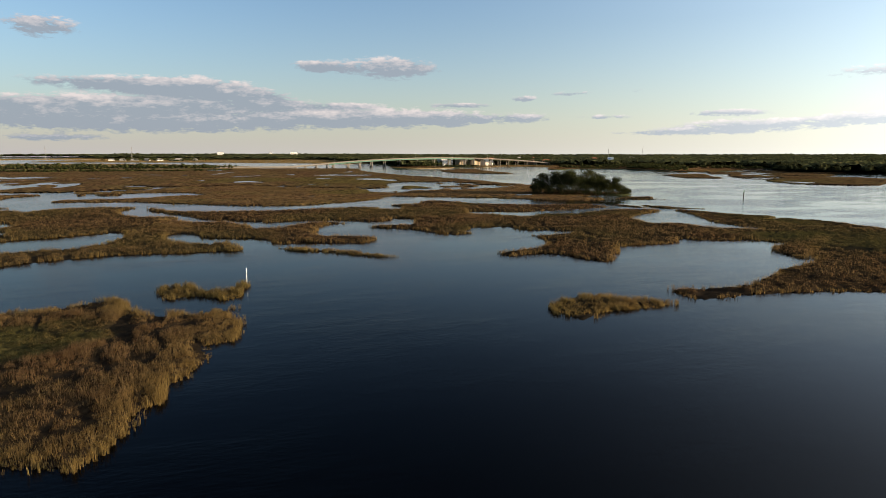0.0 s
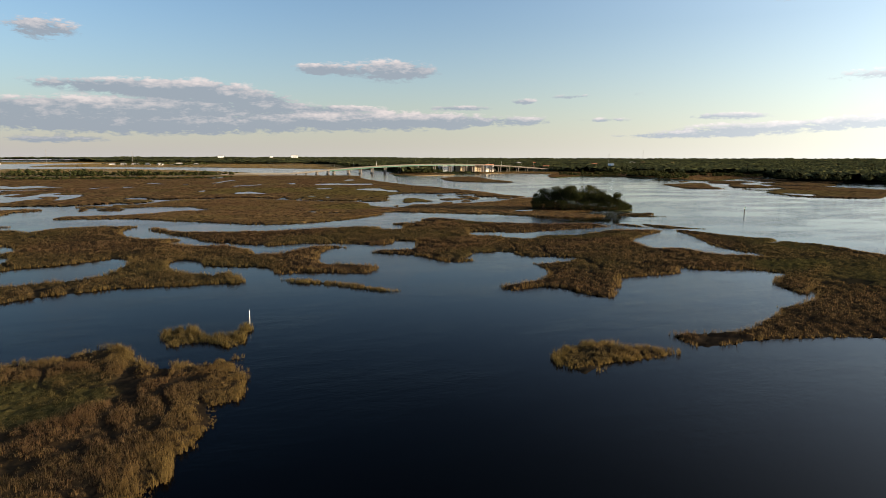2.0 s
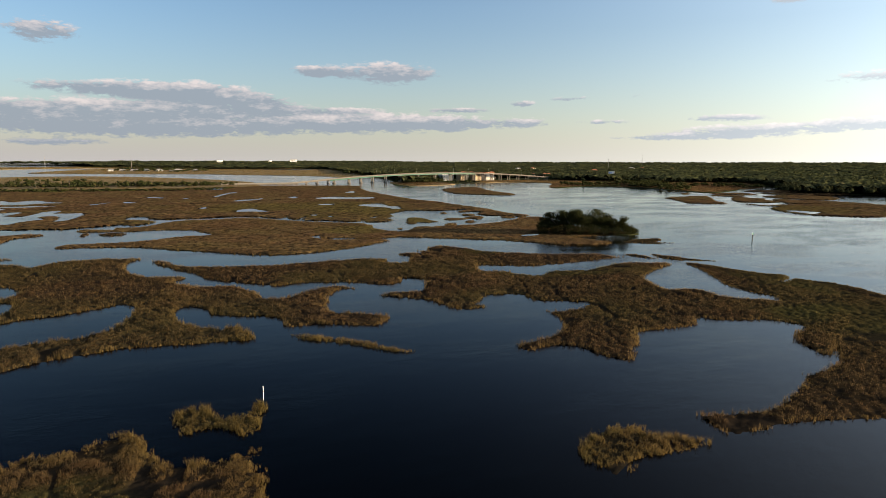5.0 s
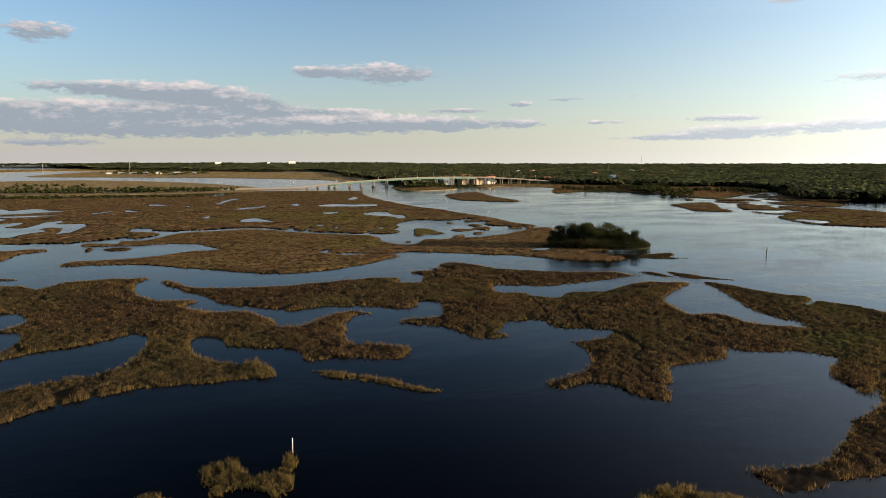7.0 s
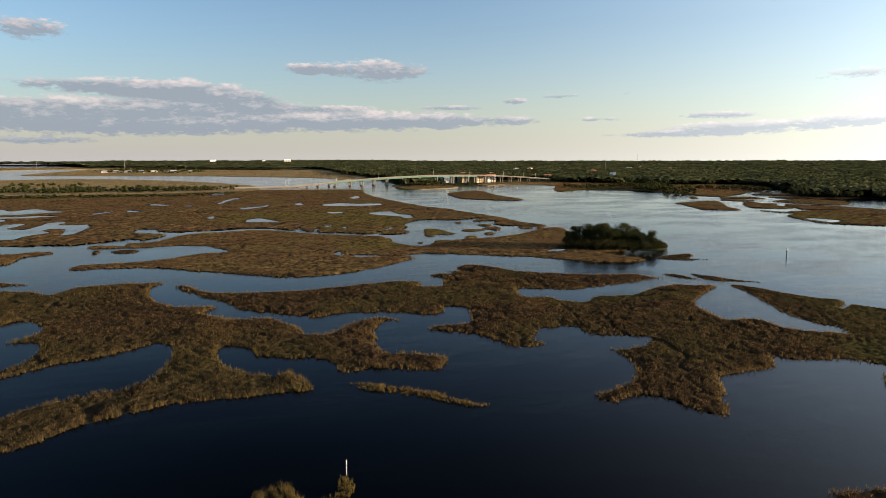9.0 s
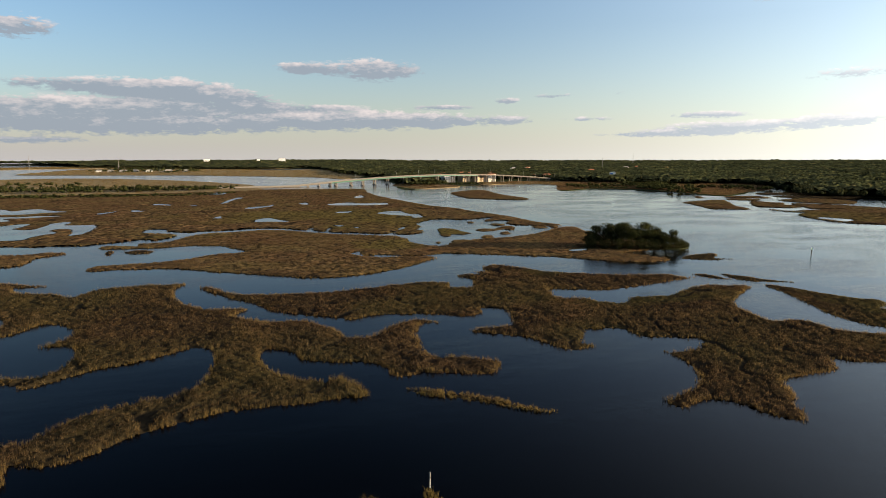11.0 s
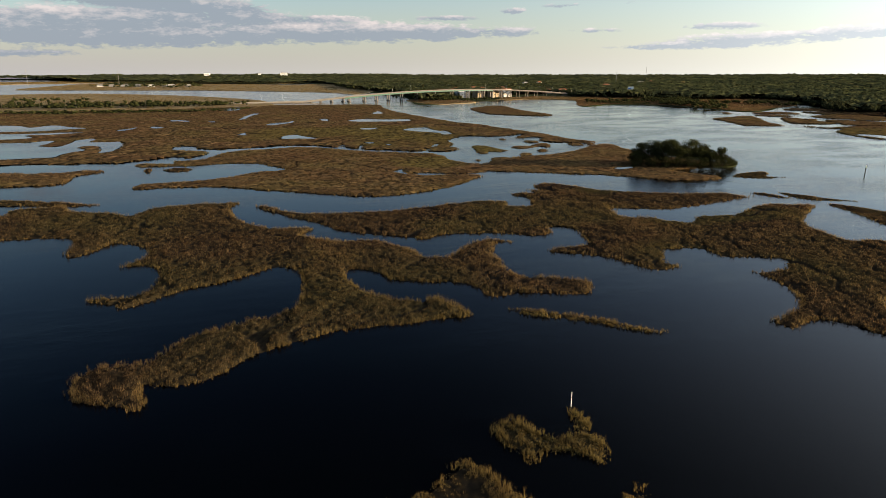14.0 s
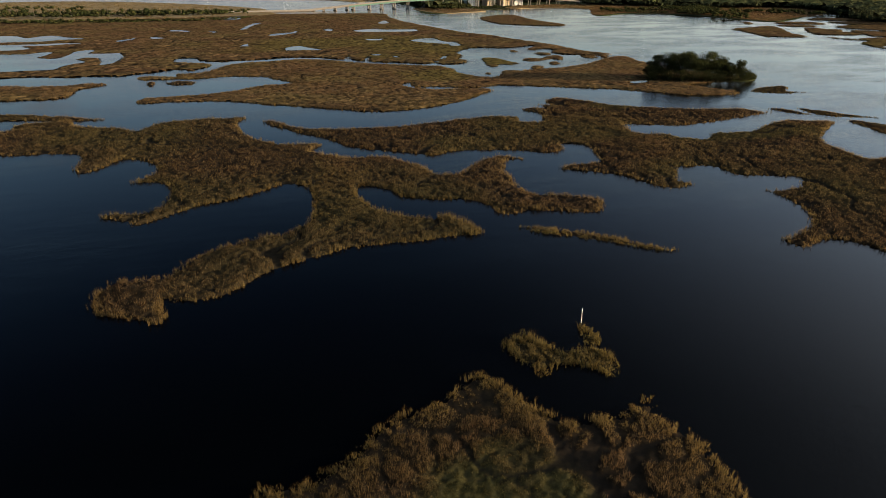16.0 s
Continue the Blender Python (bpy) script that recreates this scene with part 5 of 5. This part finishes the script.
def lamp_post(x, side):
    px, py, _ = on_bridge(x, side)
    z = deck_height(x)
    lp = thing("street_lamp", (px, py, z), "slim grey street lamp on the bridge's edge", "street lamp", "lamps along the bridge", math.degrees(math.atan(0.15)))
    part("pole", tube(bmesh.new(), (0, 0, -0.3), (0, 0, 9), 0.11, 0.07, 8), M_STEEL, lp)
    d = -1 if side > 0 else 1
    part("arm", tube(bmesh.new(), (0, 0, 8.9), (0, d * 1.8, 9.2), 0.05, 0.04, 6), M_STEEL, lp)
    part("lamp_head", box(bmesh.new(), -0.15, 0.15, min(d * 1.6, d * 2.2), max(d * 1.6, d * 2.2), 9.12, 9.28, 0.04), M_STEEL, lp)


for k, x in enumerate(range(150, 680, 37)):
    lamp_post(x, 6.3 if k % 2 else -6.3)

# ---- buildings beyond the bridge ----
def block(place, wide, deep, storeys, turn, wall_mat, label, bays):
    """A flat-roofed block with rows of windows, a cornice and a roof."""
    h = storeys * 3.2 + 1.0
    house = thing("apartment_building", place, label, "building", "buildings beyond the bridge", turn)
    part("wall", box(bmesh.new(), -wide / 2, wide / 2, -deep / 2, deep / 2, -1, h, 0.05), wall_mat, house)
    part("roof", box(bmesh.new(), -wide / 2 - 0.5, wide / 2 + 0.5, -deep / 2 - 0.5, deep / 2 + 0.5, h, h + 0.9, 0.1), M_ROOF, house, "brown-red roof with a deep eave")
    for s in range(storeys):
        for b in range(bays):
            x = -wide / 2 + (b + 0.5) * wide / bays
            z = 1.0 + s * 3.2
            win = part("window", box(bmesh.new(), x - 0.8, x + 0.8, -deep / 2 - 0.06, -deep / 2 + 0.1, z, z + 1.7), M_STUCCO_PALE, house, "pale-framed window")
            part("pane", box(bmesh.new(), x - 0.68, x + 0.68, -deep / 2 - 0.075, -deep / 2 - 0.02, z + 0.1, z + 1.6), M_GLASS, win)
            if b % 2 == 0 and s:
                part("balcony", box(bmesh.new(), x - 1.4, x + 1.4, -deep / 2 - 1.3, -deep / 2 - 0.08, z - 0.35, z + 0.65, 0.04), wall_mat, house)
    return house


block((372, 1158, 0.4), 26, 14, 4, 14, M_STUCCO_PALE, "pale four-storey waterside apartment building", 7)
block((402, 1150, 0.4), 20, 14, 4, 22, M_STUCCO, "beige four-storey waterside apartment building", 6)
block((428, 1146, 0.4), 18, 14, 4, 26, M_STUCCO, "beige four-storey apartment building lit by evening sun", 5)
block((456, 1156, 0.4), 22, 14, 4, 20, M_STUCCO_PALE, "pale four-storey waterside apartment building", 6)


def cottage(place, wide, deep, h, turn, wall_mat, roof_mat, label, group):
    c = thing("house", place, label, "house", group, turn)
    part("wall", box(bmesh.new(), -wide / 2, wide / 2, -deep / 2, deep / 2, -0.8, h, 0.04), wall_mat, c)
    bm = bmesh.new()
    ov, rise = 0.6, deep * 0.32
    v = [bm.verts.new(p) for p in ((-wide / 2 - ov, -deep / 2 - ov, h), (wide / 2 + ov, -deep / 2 - ov, h), (wide / 2 + ov, deep / 2 + ov, h),
                                   (-wide / 2 - ov, deep / 2 + ov, h), (-wide / 2 + deep * 0.3, 0, h + rise), (wide / 2 - deep * 0.3, 0, h + rise))]
    for f in ((0, 1, 5, 4), (1, 2, 5), (2, 3, 4, 5), (3, 0, 4), (3, 2, 1, 0)):
        bm.faces.new([v[i] for i in f])
    part("roof", bm, roof_mat, c)
    for k in range(4):
        x = -wide / 2 + (k + 0.5) * wide / 4
        part("window", box(bmesh.new(), x - 0.7, x + 0.7, -deep / 2 - 0.06, -deep / 2 + 0.1, h - 2.2, h - 0.7), M_GLASS, c)
    return c


for k in range(16):
    x, y = 400 + k * 17 + rng.uniform(-6, 6), 1240 + rng.uniform(0, 240)
    cottage((x, y, 0.4), rng.uniform(14, 22), rng.uniform(10, 13), rng.uniform(5, 7), rng.uniform(-25, 25), M_STUCCO if k % 3 else M_STUCCO_PALE, M_ROOF,
            "two-storey house with a brown-red hipped roof among trees", "houses behind the bridge")
for k in range(8):
    x, y = -400 + k * 36 + rng.uniform(-9, 9), 2290 - k * 12 + rng.uniform(-30, 30)
    cottage((x, y, 0.5), rng.uniform(14, 24), rng.uniform(9, 13), rng.uniform(3.5, 5.5), rng.uniform(-30, 30), M_ROOF_GREY if k % 4 else M_STUCCO_PALE, M_ROOF_GREY,
            "pale waterside house with a low roof", "houses across the far water")
for k, (x, y) in enumerate([(643, 1182), (660, 1192), (678, 1202), (695, 1212), (934, 1554), (1264, 1861), (1350, 1920), (848, 1871), (924, 1922)]):
    cottage((x, y, 0.4), 13 + k % 3 * 3, 9 + k % 2, 5.5 if k < 4 else 9.5, -30 + k * 7, M_WHITE if k % 3 else M_STUCCO_PALE, M_ROOF_GREY if k % 2 else M_ROOF,
            "white house with a low roof at the edge of the woods", "houses on the wooded shore")
# tall pale blocks on the horizon
for x, y, w, h in ((313, 4092, 40, 34), (172, 4130, 16, 29), (-128, 4151, 34, 31), (3518, 3132, 30, 18), (3617, 3046, 18, 19), (3360, 3306, 16, 18)):
    b = thing("tower_block", (x, y, 0.3), "pale tower block above the far woods", "building", "tower blocks on the horizon", -6)
    part("wall", box(bmesh.new(), -w / 2, w / 2, -9, 9, -1, h, 0.2), M_WHITE, b)
    part("roof", box(bmesh.new(), -w / 2 - 0.4, w / 2 + 0.4, -9.4, 9.4, h, h + 1.2, 0.2), M_ROOF_GREY, b)
    for s in range(int(h / 4) - 1):
        part("window_band", box(bmesh.new(), -w / 2 + 1.5, w / 2 - 1.5, -9.15, -8.8, 4.5 + s * 4, 6.0 + s * 4), M_GLASS, b, "dark band of windows")


def mast(place, h):
    m = thing("radio_mast", place, "thin grey lattice radio mast", "mast", "masts on the horizon")
    for k in range(3):
        a = k * 2.094
        part("leg", tube(bmesh.new(), (math.cos(a) * 1.6, math.sin(a) * 1.6, -1), (math.cos(a) * 0.5, math.sin(a) * 0.5, h), 0.2, 0.14, 6), M_ROOF_GREY, m)
    for k in range(10):
        z, r = h * k / 10, 1.6 - 1.1 * k / 10
        for j in range(3):
            a, b = j * 2.094, (j + 1) * 2.094
            part("brace", tube(bmesh.new(), (math.cos(a) * r, math.sin(a) * r, z), (math.cos(b) * r, math.sin(b) * r, z + h / 10), 0.12, 0.12, 5), M_ROOF_GREY, m)


mast((1242, 1968, 0.3), 40)
mast((1900, 2700, 0.3), 60)
mast((-740, 2866, 0.3), 52)
mast((-409, 2727, 0.3), 48)

# ---- signs, docks, poles and boats ----
bill = thing("billboard", (734, 1158, 0.3), "white and blue roadside billboard on two steel posts", "billboard", turn=-32)
for x in (-3, 3):
    part("post", tube(bmesh.new(), (x, 0, -1), (x, 0, 15.5), 0.3, 0.3, 8), M_STEEL, bill)
panel = part("panel", box(bmesh.new(), -6, 6, -0.55, -0.3, 10.5, 15.8, 0.05), M_WHITE, bill, "white panel")
part("blue_field", box(bmesh.new(), -5.4, 0.5, -0.575, -0.54, 11.0, 13.4), plain("blue_print", (0.04, 0.12, 0.35), (0.06, 0.16, 0.42), 0.6), panel)

dock = thing("dock", (0, 0, 0), "long low dark timber dock reaching out into the river", "dock")
a, b = Vector((352, 1042, 0)), Vector((424, 972, 0))
d = (b - a).normalized()
n = Vector((-d.y, d.x, 0))
for s in (-0.9, 0.0, 0.9):
    bm = bmesh.new()
    L = (b - a).length
    bm = box(bm, 0, L, s - 0.42, s + 0.42, 1.25, 1.45, 0.03)
    bm.transform(Matrix.Translation(a) @ Matrix.Rotation(math.atan2(d.y, d.x), 4, "Z"))
    part("planking", bm, M_DARKWOOD, dock)
for k in range(18):
    for s in (-1.2, 1.2):
        p = a + d * (k + 0.5) * (b - a).length / 18 + n * s
        part("post", tube(bmesh.new(), (p.x, p.y, -1.5), (p.x, p.y, 2.2), 0.18, 0.16, 7), M_DARKWOOD, dock)


def pole_line(x, y):
    u = thing("utility_pole", (x, y, 0.4), "weathered wooden utility pole along the causeway", "utility pole", "poles along the causeway")
    part("pole", tube(bmesh.new(), (0, 0, -1), (0, 0, 10.5), 0.19, 0.13, 8), M_BARK, u)
    part("crossarm", box(bmesh.new(), -1.2, 1.2, -0.08, 0.08, 9.5, 9.7, 0.02), M_BARK, u)


for k in range(12):
    pole_line(-480 + k * 42, 1012 + (k % 2) * 2)


def sailboat(x, y, turn, h):
    s = thing("sailboat", (x, y, 0), "small white moored sailboat with a bare mast", "boat", "boats on the far water", turn)
    bm = box(bmesh.new(), -5, 5, -1.5, 1.5, -0.4, 1.2)
    for v in bm.verts:
        if v.co.x > 0:
            v.co.y *= 0.15
            v.co.z += 0.25 if v.co.z > 0 else 0
    part("hull", bm, M_WHITE, s)
    part("cabin", box(bmesh.new(), -2.5, 1.0, -0.9, 0.9, 1.2, 2.0, 0.15), M_WHITE, s)
    part("mast", tube(bmesh.new(), (0.6, 0, 1.2), (0.6, 0, h), 0.12, 0.08, 6), M_STEEL, s)


for k in range(10):
    sailboat(-900 + rng.uniform(-60, 120), 2450 + k * 30 + rng.uniform(-10, 10), rng.uniform(0, 180), rng.uniform(11, 15))
